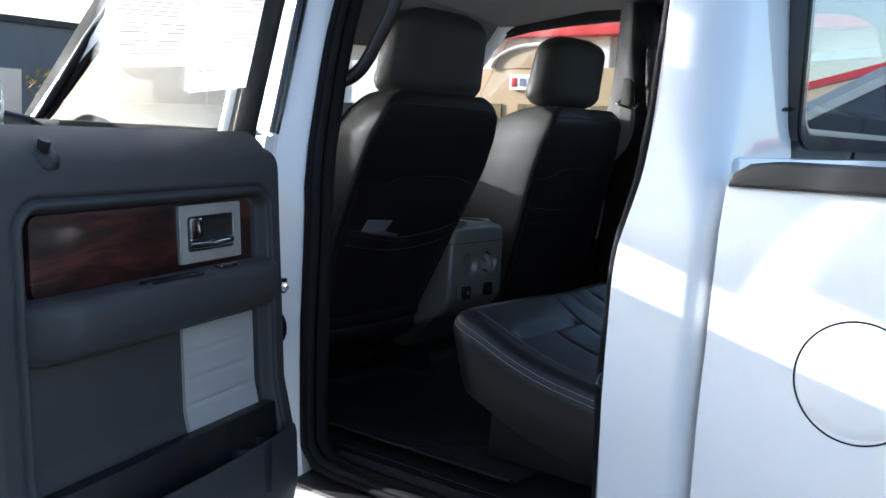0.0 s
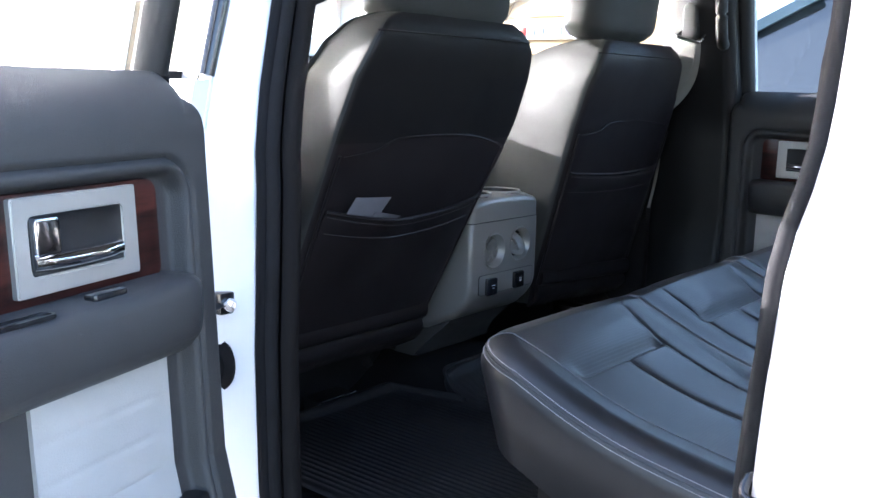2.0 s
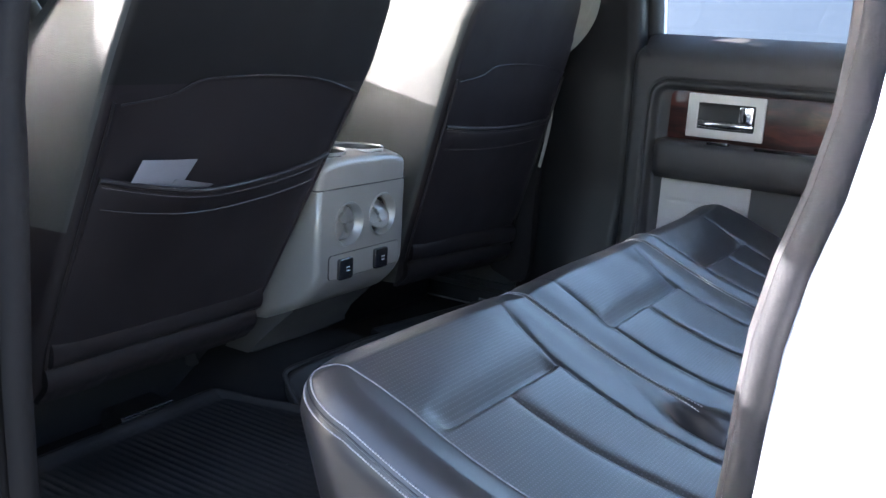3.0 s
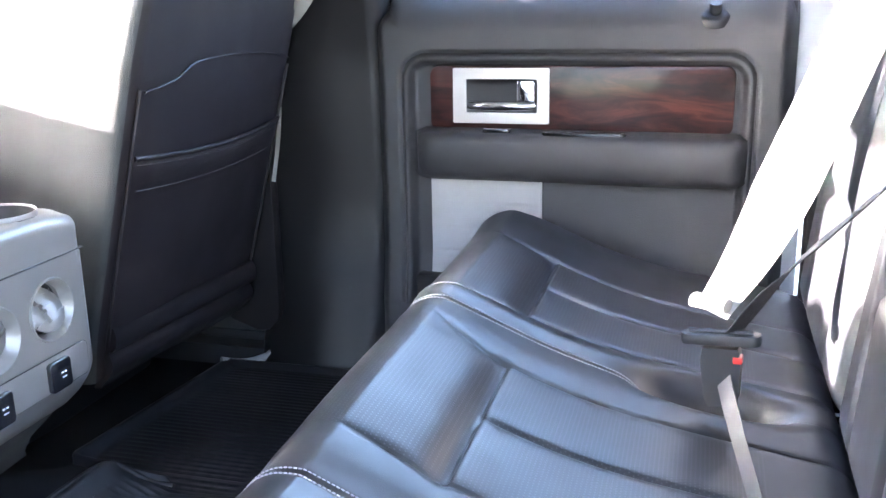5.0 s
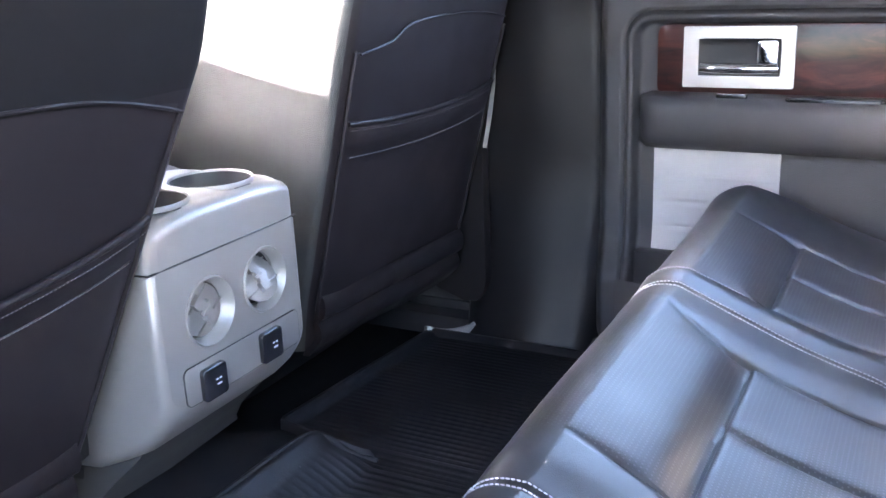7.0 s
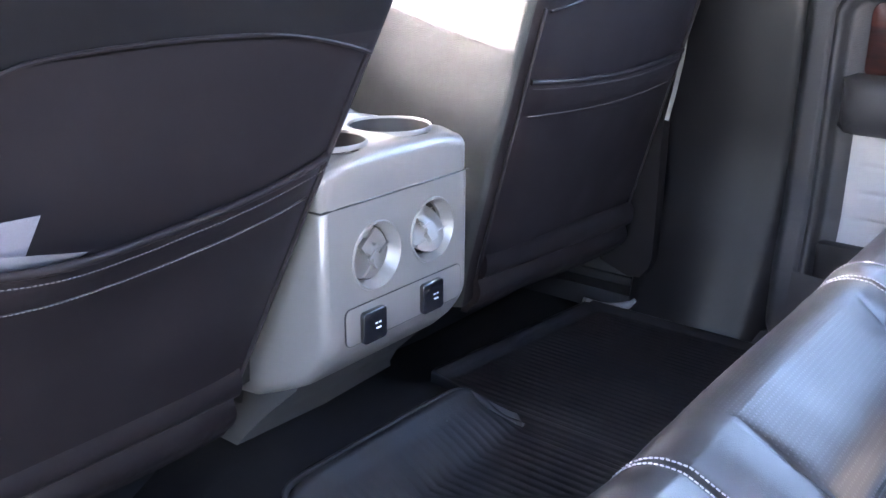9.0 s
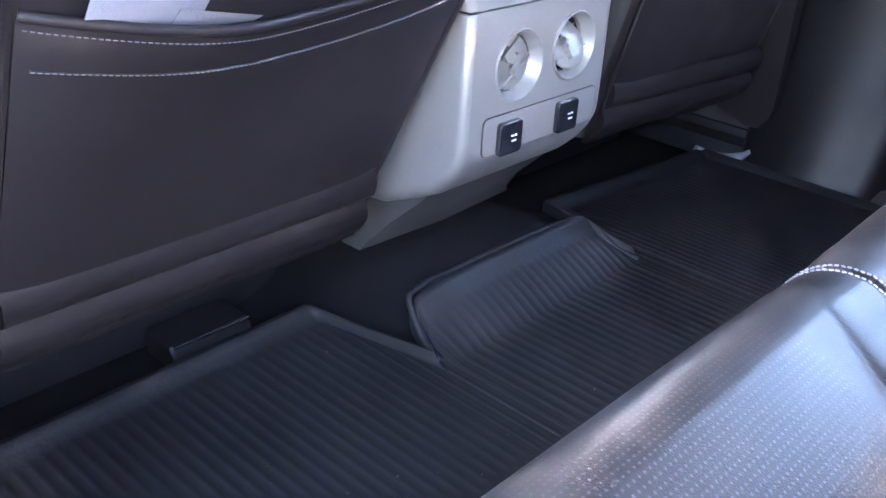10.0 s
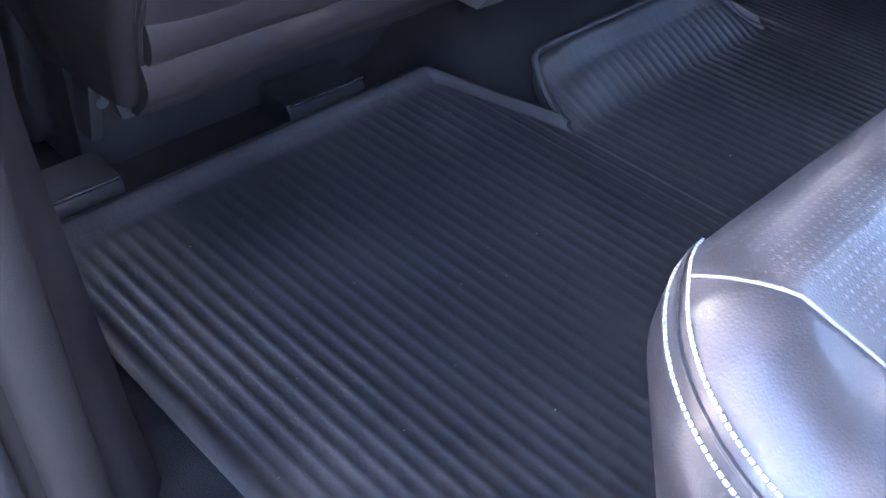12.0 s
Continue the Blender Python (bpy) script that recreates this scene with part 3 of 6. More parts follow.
# floor pan with the tunnel
def floor_z(y):
    return lerp_list([(0.15, 0.632), (0.9, 0.642), (1.25, 0.638), (1.8, 0.598)], y)


def pan(u, v):
    x = -1.75 + 2.35 * u
    y0 = 0.20 - 0.07 * min(1.0, max(0.0, (-0.32 - x) / 0.03))
    y = y0 + (2.0 - 2 * y0) * v
    t = math.exp(-((y - 1.0) / 0.19) ** 4)
    k = min(1.0, max(0.0, (-0.46 - x) / 0.12))
    return Vector((x, y, floor_z(y) + t * (0.055 * k + 0.005) - (0.03 if x < -0.68 else 0.0) * (1 - t)))


part("floor", sheet(pan, 60, 60, (0, 0, -0.03)), CARPET, truck, "black carpeted cab floor")
part("firewall", box(-1.78, -1.74, 0.13, 1.87, 0.55, 1.3), PLASTIC_DARK, truck)

# front doors (closed)
DOOR_F = [(0.44, -1.36), (1.34, -1.36)]
fdoor = side_panel(frange(0.46, 1.345, 20), DOOR_F, [(0.44, -0.372), (1.345, -0.374)], thick=0.05, cols=10)
part("front_door_skin", fdoor, PAINT, truck)
part("front_door_skin", mirror(side_panel(frange(0.46, 1.345, 20), DOOR_F, [(0.44, -0.372), (1.345, -0.374)], thick=0.05, cols=10)), PAINT, truck)
for flip in (False, True):
    lining = sheet(lambda u, v: Vector((-1.34 + 0.755 * u, 0.115 + 0.05 * math.sin(math.pi * min(v, 0.5)) ** 0.5 - 0.02 * max(0.0, (v - 0.94) / 0.06) ** 2, 0.62 + 0.79 * v)), 10, 24, (0, -0.05, 0))
    part("front_door_lining", mirror(lining) if flip else lining, PLASTIC, truck)
    # unseen panels added to keep stray light out of the front footwell
    kick = box(-1.78, -1.335, 0.118, 0.140, 0.55, 1.25, 0.004)
    part("kick_panel", mirror(kick) if flip else kick, PLASTIC_DARK, truck)
    sill_trim = box(-1.36, -0.36, 0.085, 0.138, 0.53, 0.645, 0.006)
    part("sill_trim", mirror(sill_trim) if flip else sill_trim, PLASTIC_DARK, truck)
    wframe = tube([(-1.395, 0.06, 1.35), (-1.254, 0.13, 1.58), (-1.12, 0.18, 1.75), (-0.82, 0.195, 1.80), (-0.47, 0.195, 1.815), (-0.405, 0.185, 1.79), (-0.388, 0.12, 1.58), (-0.384, 0.06, 1.35)], 0.014, 8, up=(0, 1, 0))
    part("front_window_frame", mirror(wframe) if flip else wframe, BLACK_GLOSS, truck)
    pane = sheet(lambda u, v: Vector((-1.33 + 0.36 * v + (0.93 - 0.36 * v) * u, 0.055 + 0.14 * v, 1.345 + 0.45 * v)), 4, 4, (0, 0.004, 0))
    g = part("front_window", mirror(pane) if flip else pane, GLASS, truck, "clear front door window")
    g.visible_shadow = False
    post = sheet(lambda u, v: Vector((-1.362 + 0.268 * v - 0.16 * (1 - u), 0.075 + 0.115 * v, 1.345 + 0.41 * v)), 6, 10, (0, 0.03, 0))
    part("windscreen_post_trim", mirror(post) if flip else post, PILLAR_TRIM, truck)
    belt = prism([(-0.44, 1.338), (-1.36, 1.338), (-1.36, 1.356), (-0.44, 1.356)], "y", 0.02, 0.075, 0.004)
    part("window_moulding", mirror(belt) if flip else belt, RUBBER, truck)
    ap = tube([(-1.52, 0.10, 1.28), (-1.28, 0.16, 1.55), (-1.02, 0.215, 1.80), (-0.9, 0.22, 1.85)], 0.04, 10)
    part("windscreen_post", mirror(ap) if flip else ap, PAINT, truck)
    handle = tube(spline([(-0.56, 0.0, 1.17), (-0.55, -0.035, 1.17), (-0.48, -0.042, 1.17), (-0.42, -0.035, 1.17), (-0.41, 0.0, 1.17)], 5), 0.014, 8)
    part("outer_handle", mirror(handle) if flip else handle, PAINT, truck)
part("windscreen", sheet(lambda u, v: Vector((-1.56 + 0.56 * v - 0.06 * math.sin(math.pi * u), 0.12 + 0.07 * v + (1.76 - 0.14 * v) * u, 1.27 + 0.58 * v)), 8, 6, (0.004, 0, 0.004)), GLASS, truck).visible_shadow = False
# header added low, with a droop, to block sun from far sill and belt
def header_at(u, v):
    v = 0.715 - 0.035 * math.exp(-((u - 0.42) / 0.12) ** 2) + (0.285 + 0.035 * math.exp(-((u - 0.42) / 0.12) ** 2)) * v
    return Vector((-1.545 + 0.56 * v - 0.06 * math.sin(math.pi * u), 0.12 + 0.07 * v + (1.76 - 0.14 * v) * u, 1.265 + 0.58 * v))


part("windscreen_header", sheet(header_at, 40, 8, (0.02, 0, -0.012)), HEADLINER, truck, "grey windscreen header trim")
hood = sheet(lambda u, v: Vector((-2.75 + 1.25 * u, 0.05 + 1.9 * v, 1.13 + 0.13 * u - 0.06 * abs(2 * v - 1) ** 4)), 14, 18, (0, 0, -0.03))
part("hood", hood, PAINT, truck)
for flip in (False, True):
    fender = sheet(lambda u, v: Vector((-2.75 + 1.40 * u, 0.0 + 0.05 * v ** 3, 0.75 + 0.44 * v + 0.07 * u * v)), 14, 8, (0, 0.04, 0))
    part("front_fender", mirror(fender) if flip else fender, PAINT, truck)
    wheel = part("wheel", lathe([(0.20, -0.11), (0.36, -0.12), (0.395, -0.09), (0.395, 0.09), (0.36, 0.12), (0.20, 0.11)], (-2.25, 0.14 if not flip else 1.86, 0.395), (0, 1, 0)), TYRE, truck)
    part("rim", lathe([(0.001, -0.06), (0.07, -0.07), (0.19, -0.03), (0.215, -0.09), (0.215, 0.09)], (-2.25, 0.14 if not flip else 1.86, 0.395), (0, 1, 0)), SATIN, wheel)
    wheel = part("wheel", lathe([(0.20, -0.11), (0.36, -0.12), (0.395, -0.09), (0.395, 0.09), (0.36, 0.12), (0.20, 0.11)], (1.52, 0.14 if not flip else 1.86, 0.395), (0, 1, 0)), TYRE, truck)
    part("rim", lathe([(0.001, -0.06), (0.07, -0.07), (0.19, -0.03), (0.215, -0.09), (0.215, 0.09)], (1.52, 0.14 if not flip else 1.86, 0.395), (0, 1, 0)), SATIN, wheel)
part("nose", box(-2.86, -2.72, 0.06, 1.94, 0.5, 1.12, 0.05, 3), PAINT, truck)
part("underbody", box(-2.7, 2.7, 0.3, 1.7, 0.36, 0.52, 0.02), PLASTIC_DARK, truck)
# dashboard and steering wheel
def dash_at(u, v):
    y = 0.15 + 1.7 * u
    # unseen height and hump, set so the shadow bounds the passenger seat's sun patch
    top = 0.512 + 0.06 * math.exp(-((y - 0.90) / 0.12) ** 2)
    return Vector((-1.62 + 0.45 * math.sin(v * 2.2), y, 0.85 + top * math.cos((1 - v) * 1.4) ** 0.7))


part("dashboard", sheet(dash_at, 60, 14, (-0.05, 0, -0.05)), PLASTIC_DARK, truck)
wheel_ring = [(-1.15 + 0.08 * math.sin(a), 0.58 + 0.19 * math.cos(a), 1.21 + 0.17 * math.sin(a)) for a in frange(0, 2 * math.pi, 30)[:-1]]
part("steering_wheel", tube(wheel_ring, 0.016, 8, up=(1, 0, 0.4), loop=True), LEATHER, truck)
# door mirror
def side_mirror(flip):
    def at(u, v):
        a, b = math.pi * (v - 0.5), 2 * math.pi * u
        c = math.cos(a)
        q = lambda w: math.copysign(abs(w) ** 0.6, w)
        return Vector((-1.42 + 0.075 * q(c) * math.cos(b), -0.16 + 0.115 * q(c) * math.sin(b), 1.385 + 0.10 * q(math.sin(a))))
    body = sheet(at, 24, 14)
    bmesh.ops.remove_doubles(body, verts=body.verts, dist=1e-5)
    m = part("door_mirror", mirror(body) if flip else body, PAINT if flip else BLACK_GLOSS, truck, "black-backed door mirror")
    arm = tube([(-1.38, 0.04, 1.335), (-1.42, -0.08, 1.36)], 0.025, 8)
    part("mirror_arm", mirror(arm) if flip else arm, PLASTIC_DARK, m)
    glass = prism(rrect(-0.16, 1.385, 0.20, 0.17, 0.04), "x", -1.352, -1.348)
    part("mirror_glass", mirror(glass) if flip else glass, CHROME, m)


side_mirror(False)
side_mirror(True)

# cargo bed: sides, caps, fuel door
bed_zs = frange(0.45, 1.315, 24)
bedside = side_panel(bed_zs, [(0.45, 0.648), (1.315, 0.662)], [(0.45, 2.62), (1.315, 2.62)], off=0.004, thick=0.06, cols=24)
part("bed_side", bedside, PAINT, truck)
part("bed_side", mirror(side_panel(bed_zs, [(0.45, 0.648), (1.315, 0.662)], [(0.45, 2.62), (1.315, 2.62)], off=0.004, thick=0.06, cols=6)), PAINT, truck)
part("tailgate", box(2.60, 2.66, 0.06, 1.94, 0.55, 1.31, 0.02), PAINT, truck)
part("bed_front", box(0.655, 0.68, 0.06, 1.94, 0.6, 1.30, 0.01), PAINT, truck)
capline = [(0.668, 1.312), (0.676, 1.332), (0.70, 1.347), (0.74, 1.352), (2.64, 1.352), (2.64, 1.312)]
part("rail_cap", prism(capline, "y", 0.012, 0.10, 0.01, 3), PLASTIC_DARK, truck, "black plastic bed rail cap")
part("rail_cap", prism(capline, "y", 1.90, 1.988, 0.01, 3), PLASTIC_DARK, truck, "black plastic bed rail cap")
fuel_c = Vector((0.876, skin_y(1.06) + 0.004, 1.058))
ring = [fuel_c + Vector((0.0845 * math.cos(a), skin_y(fuel_c.z + 0.0845 * math.sin(a)) - skin_y(1.058) - 0.0005, 0.0845 * math.sin(a))) for a in frange(0, 2 * math.pi, 60)[:-1]]
filler = part("fuel_door", lathe([(0.0005, -0.0045), (0.06, -0.0042), (0.079, -0.003), (0.0825, 0.0), (0.0825, 0.006)], fuel_c + Vector((0, 0.0, 0)), (0, 1, 0), 60), PAINT, truck, "round white fuel filler door")
part("fuel_door_gap", tube(ring, 0.0014, 8, up=(0, 1, 0), loop=True), RUBBER, filler)

part("bed_floor", box(0.66, 2.62, 0.08, 1.92, 0.74, 0.78), PLASTIC_DARK, truck, "black bed liner")


# ---------------------------------------------------------------- rear doors
def rear_door(name, number_label, flip, m):
    """A rear door in its own frame: x from hinge to latch, y into the cab, z up. The trim's wood lies at y = 0."""
    door = new(name)
    tagged(door, number_label, "car door", kind="structure")

    def put(nm, bm, material, label="", to=None):
        if flip:
            for v in bm.verts:
                v.co.y = -v.co.y
            bmesh.ops.reverse_faces(bm, faces=bm.faces)
        return part(nm, bm, material, to or door, label, world=False)

    # trim panel: a shaped sheet with a hollow round the wood and a raised border
    def face(u, v):
        x, z = 0.036 + 0.764 * u, 0.60 + 0.755 * v
        d = 0.012
        # hollow behind the armrest, wood and pocket
        qx, qz, rad = abs(x - 0.415) - 0.320, abs(z - 0.935) - 0.315, 0.05
        e = -(math.hypot(max(qx + rad, 0.0), max(qz + rad, 0.0)) + min(max(qx + rad, qz + rad), 0.0) - rad)
        d -= 0.022 / (1 + math.exp(-(e - 0.019) / 0.0016))
        d -= 0.0065 * math.exp(-(e / 0.0035) ** 2)
        d += 0.003 * math.exp(-((e - 0.009) / 0.006) ** 2)
        # rolled top to the sill
        if z > 1.275:
            k = (z - 1.275) / 0.08
            d -= 0.055 * k ** 2.2
        edge = min(u, 1 - u) * 0.764
        d -= 0.05 * max(0, 1 - edge / 0.03) ** 2
        if z < 0.86:
            d += 0.018 * min(1.0, (0.86 - z) / 0.1)
        # rounded upper corner at the hinge and lower corners
        for cx, cz, r in ((0.096, 1.295, 0.06), (0.74, 0.66, 0.06), (0.096, 0.66, 0.06)):
            dx, dz = x - cx, z - cz
            if (dx < 0) == (cx < 0.4) and (dz > 0) == (cz > 1.0):
                l = math.hypot(dx, dz)
                if l > 1e-6:
                    s = max(abs(dx), abs(dz)) / l
                    x, z = cx + dx * s, cz + dz * s
        return Vector((x, d, z))

    put("trim_panel", sheet(face, 230, 230), PLASTIC, "charcoal moulded plastic trim")
    put("trim_back", prism([(0.06, 0.60), (0.795, 0.60), (0.795, 1.335), (0.06, 1.335)], "y", -0.08, -0.03, 0.004), PLASTIC_DARK)
    # painted shell
    shell = [(0.0, 0.56), (0.03, 0.50), (0.80, 0.50), (0.83, 0.56), (0.83, 1.10), (0.86, 1.25), (0.865, 1.34), (0.0, 1.34)]
    put("door_shell", prism(shell, "y", -0.165, -0.075, 0.012, 3), PAINT, "white painted door shell")
    put("door_edge_seal", tube([(0.035, -0.06, 0.60), (0.035, -0.06, 1.30)], 0.013, 8), RUBBER)
    # wood inlay with rounded ends
    wood = put("wood_inlay", prism(rrect(0.425, 1.166, 0.55, 0.122, 0.018), "y", -0.012, 0.002, 0.003), WOOD, "dark red wood-grain inlay")
    # inside handle
    bez = put("handle_bezel", frame_ring(rrect(0.286, 1.1725, 0.180, 0.101, 0.003), rrect(0.288, 1.1725, 0.134, 0.062, 0.008), "y", -0.004, 0.010, 0.002), SATIN, "square satin nickel handle surround")
    put("bezel_lip", frame_ring(rrect(0.288, 1.1725, 0.138, 0.066, 0.009), rrect(0.288, 1.1725, 0.126, 0.056, 0.008), "y", -0.006, 0.0065, 0.001), CHROME, "", bez)
    cup = sheet(lambda u, v: Vector((0.222 + 0.132 * u, 0.0090 - 0.0050 * (math.sin(math.pi * u) * math.sin(math.pi * v)) ** 0.35, 1.142 + 0.061 * v)), 14, 10, (0, -0.003, 0))
    put("handle_cup", cup, PLASTIC_DARK, "", bez)
    lever = tube(spline([(0.226, 0.004, 1.155), (0.25, 0.0085, 1.1545), (0.29, 0.0100, 1.154), (0.325, 0.0085, 1.1545), (0.350, 0.004, 1.155)], 5), 0.0098, 14, flat=0.95)
    put("handle_lever", lever, CHROME, "chrome pull lever", bez)
    put("lever_end", prism(rrect(0.334, 1.181, 0.034, 0.040, 0.006), "y", -0.002, 0.0135, 0.003), CHROME, "", bez)
    # armrest: a rounded bolster with a shelf top
    rings = []
    for i in range(31):
        u = i / 30
        x = 0.118 + 0.615 * u
        e = min(u, 1 - u) * 0.615
        k = min(1.0, e / 0.045)
        k = math.sqrt(max(0.0, 1 - (1 - k) ** 2))
        b = min(1.0, max(0.0, (u - 0.40) / 0.35))
        dep = -0.01 + (0.074 + 0.018 * b * b * (3 - 2 * b)) * k
        zt, zb = 1.110 - 0.004 * u - 0.010 * (1 - k), 1.022 + 0.006 * (1 - k)
        prof = [(-0.012, zt + 0.004), (dep * 0.55, zt + 0.002), (dep - 0.012, zt), (dep - 0.003, zt - 0.006), (dep, zt - 0.018), (dep - 0.002, (zt + zb) / 2), (dep - 0.006, zb + 0.02), (dep - 0.02, zb + 0.005), (dep * 0.45, zb - 0.004), (-0.012, zb - 0.006)]
        rings.append([Vector((x, max(p, -0.012), z)) for p, z in prof])
    arm = put("armrest", loft(rings), PLASTIC, "padded charcoal armrest")
    put("pull_slot", frame_ring(rrect(0.445, 0.045, 0.15, 0.024, 0.01), rrect(0.445, 0.045, 0.14, 0.015, 0.007), "z", 1.108, 1.1125, 0.001), BLACK_GLOSS, "", arm)
    put("slot_floor", prism(rrect(0.445, 0.045, 0.142, 0.017, 0.008), "z", 1.1086, 1.1098), PLASTIC_DARK, "", arm)
    put("window_switch", prism(rrect(0.285, 0.036, 0.05, 0.018, 0.004), "z", 1.108, 1.1165, 0.002), BLACK_GLOSS, "black window switch", arm)
    # pale insert under the armrest with pressed lines
    def pale(u, v):
        x, z = 0.147 + 0.216 * u, 0.80 + 0.218 * v
        d = -0.004
        for zz in (0.868, 0.915, 0.962):
            d -= 0.0025 * math.exp(-((z - zz) / 0.003) ** 2) * (1 if 0.12 < u < 0.95 else 0)
        return Vector((x, d + 0.014 * max(0.0, (0.87 - z) / 0.08), z))
    put("pale_insert", sheet(pale, 14, 60, (0, -0.012, 0)), PALE_PANEL, "pale grey vinyl panel with pressed lines")
    # map pocket
    prng = []
    for i in range(25):
        u = i / 24
        x = 0.095 + 0.665 * u
        k = math.sin(math.pi * min(1, max(0, 0.06 + 0.88 * u))) ** 0.35
        top = 0.775
        prng.append([Vector((x, 0.02, 0.61)), Vector((x, 0.045 * k + 0.02, 0.615)), Vector((x, 0.062 * k + 0.022, 0.66)), Vector((x, 0.060 * k + 0.024, top - 0.02)), Vector((x, 0.052 * k + 0.024, top)),
                     Vector((x, 0.040 * k + 0.022, top - 0.006)), Vector((x, 0.036 * k + 0.018, 0.68)), Vector((x, 0.01, 0.65))])
    pk = put("map_pocket", loft(prng), PLASTIC, "moulded map pocket")
    # solid dark box puts the shade inside the pocket's opening into colour
    put("pocket_shade", box(0.12, 0.74, -0.004, 0.028, 0.66, 0.826, 0.008), PLASTIC_DARK, "", pk)
    put("bottle_ring", lathe([(0.001, -0.085), (0.034, -0.085), (0.038, -0.004), (0.041, 0.0), (0.044, -0.003), (0.042, -0.09), (0.001, -0.092)], (0.235, 0.036, 0.772), (0, 0, 1), 28), PLASTIC_DARK, "", pk)
    # lock pin by the sill
    pin = put("lock_pin", tube([(0.660, -0.014, 1.300), (0.660, 0.002, 1.333)], 0.0095, 12), PLASTIC_DARK, "black lock pin")
    put("pin_collar", lathe([(0.029, -0.006), (0.025, 0.005), (0.015, 0.009), (0.008, 0.006)], (0.660, -0.006, 1.312), (0, 0.6, 0.8), 20), PLASTIC_DARK, "", pin)
    # window frame, seals and glass lean inwards above the sill
    lean = 0.32
    n = lambda z: -0.075 + lean * (z - 1.35)
    edge = [(0.062, 1.345), (0.066, 1.55), (0.075, 1.74), (0.10, 1.79), (0.16, 1.81), (0.55, 1.815), (0.70, 1.80), (0.77, 1.74), (0.80, 1.55), (0.80, 1.40), (0.78, 1.352), (0.74, 1.345)]
    path = spline([(x, n(z), z) for x, z in edge], 4)
    wf = put("window_frame", tube(path, 0.024, 10, up=(0, 1, 0), flat=1.3), PLASTIC_DARK, "black window frame")
    out = [(x, y - 0.03, z) for x, y, z in path]
    put("frame_skin", tube(out, 0.022, 8, up=(0, 1, 0)), PAINT, "", wf)
    put("sill_seal", prism([(0.05, 1.34), (0.80, 1.34), (0.80, 1.353), (0.05, 1.353)], "y", -0.098, -0.044, 0.004), RUBBER, "", wf)
    pane = sheet(lambda u, v: Vector((0.05 + 0.755 * u, n(1.33 + 0.48 * v) - 0.002, 1.33 + 0.48 * v)), 4, 4, (0, -0.004, 0))
    g = put("window_glass", pane, GLASS, "clear door window")
    g.visible_shadow = False
    # hinge-side hardware
    door.matrix_world = m
    return door


swing = radians(-73.0)
hinge_dir = Vector((math.cos(swing), math.sin(swing), 0))
inward = Vector((-hinge_dir.y, hinge_dir.x, 0))
left_m = Matrix(((hinge_dir.x, inward.x, 0, -0.251), (hinge_dir.y, inward.y, 0, -0.003), (0, 0, 1, 0.002), (0, 0, 0, 1)))
left_m = left_m @ Matrix.Translation((0, 0, 1.17)) @ Matrix.Rotation(radians(3.7), 4, "X") @ Matrix.Translation((0, 0, -1.17))
door_near = rear_door("door_1", "open rear truck door, charcoal trim, wood inlay, papers on its window", False, left_m)
door_far = rear_door("door_2", "closed rear truck door with charcoal trim and dark wood inlay", True, pose(-0.36, 1.81, 0))

# check strap and wiring boot between the post and the open door
strap_arm = thing("door_check", (-0.36, 0.06, 1.0), "black door check arm with a bright bolt", "door check")
part("arm", tube([(-0.346, 0.060, 1.018), (-0.338, 0.02, 1.014), (-0.33, -0.04, 1.004)], 0.009, 8, flat=0.5), PLASTIC_DARK, strap_arm)
part("bracket", box(-0.366, -0.336, 0.044, 0.072, 1.002, 1.036, 0.004), BLACK_GLOSS, strap_arm)
part("bolt", lathe([(0.0005, 0.012), (0.008, 0.011), (0.0105, 0.006), (0.0105, -0.004)], (-0.334, 0.058, 1.018), (1, -0.5, 0), 12), CHROME, strap_arm)
boot = thing("wiring_boot", (-0.37, 0.03, 0.9), "ribbed black rubber wiring boot between post and door", "wiring boot")
rr = [0.034 - 0.004 * (i % 2) - 0.0009 * i for i in range(14)]
part("bellows", tube([(-0.368 + 0.0006 * i, 0.055 - 0.007 * i, 0.922 - 0.001 * i) for i in range(14)], rr, 16, flat=1.25), RUBBER, boot)
part("collar", lathe([(0.046, 0.0), (0.048, 0.006), (0.036, 0.014)], (-0.374, 0.060, 0.922), (0.1, -0.99, 0), 24), RUBBER, boot)
# striker on the rear post
striker = thing("door_striker", (0.47, 0.08, 0.97), "dark steel door striker loop on the rear post", "door striker")
part("plate", box(0.484, 0.492, 0.05, 0.105, 0.945, 0.995, 0.003), STEEL, striker)
part("loop", tube(spline([(0.487, 0.062, 0.958), (0.455, 0.064, 0.958), (0.449, 0.078, 0.97), (0.455, 0.094, 0.98), (0.487, 0.096, 0.98)], 5), 0.0055, 8), BLACK_GLOSS, striker)
# grab handle on the near centre post
grab2 = thing("grab_handle", (-0.34, 1.8, 1.5), "curved black grab handle on the centre post", "grab handle", "grab handles")
part("bar", mirror(tube(spline([(-0.335, 0.205, 1.475), (-0.325, 0.255, 1.490), (-0.32, 0.28, 1.54), (-0.322, 0.29, 1.62), (-0.325, 0.285, 1.72), (-0.33, 0.235, 1.765), (-0.338, 0.205, 1.775)], 6), 0.017, 10)), PLASTIC_DARK, grab2)
grab = thing("grab_handle", (-0.34, 0.2, 1.5), "curved black grab handle on the centre post", "grab handle", "grab handles")
part("bar", tube(spline([(-0.362, 0.195, 1.470), (-0.335, 0.232, 1.480), (-0.302, 0.250, 1.512), (-0.276, 0.266, 1.57), (-0.252, 0.282, 1.63), (-0.238, 0.296, 1.70), (-0.250, 0.292, 1.755), (-0.285, 0.262, 1.79)], 6), 0.0155, 10), PLASTIC_DARK, grab)


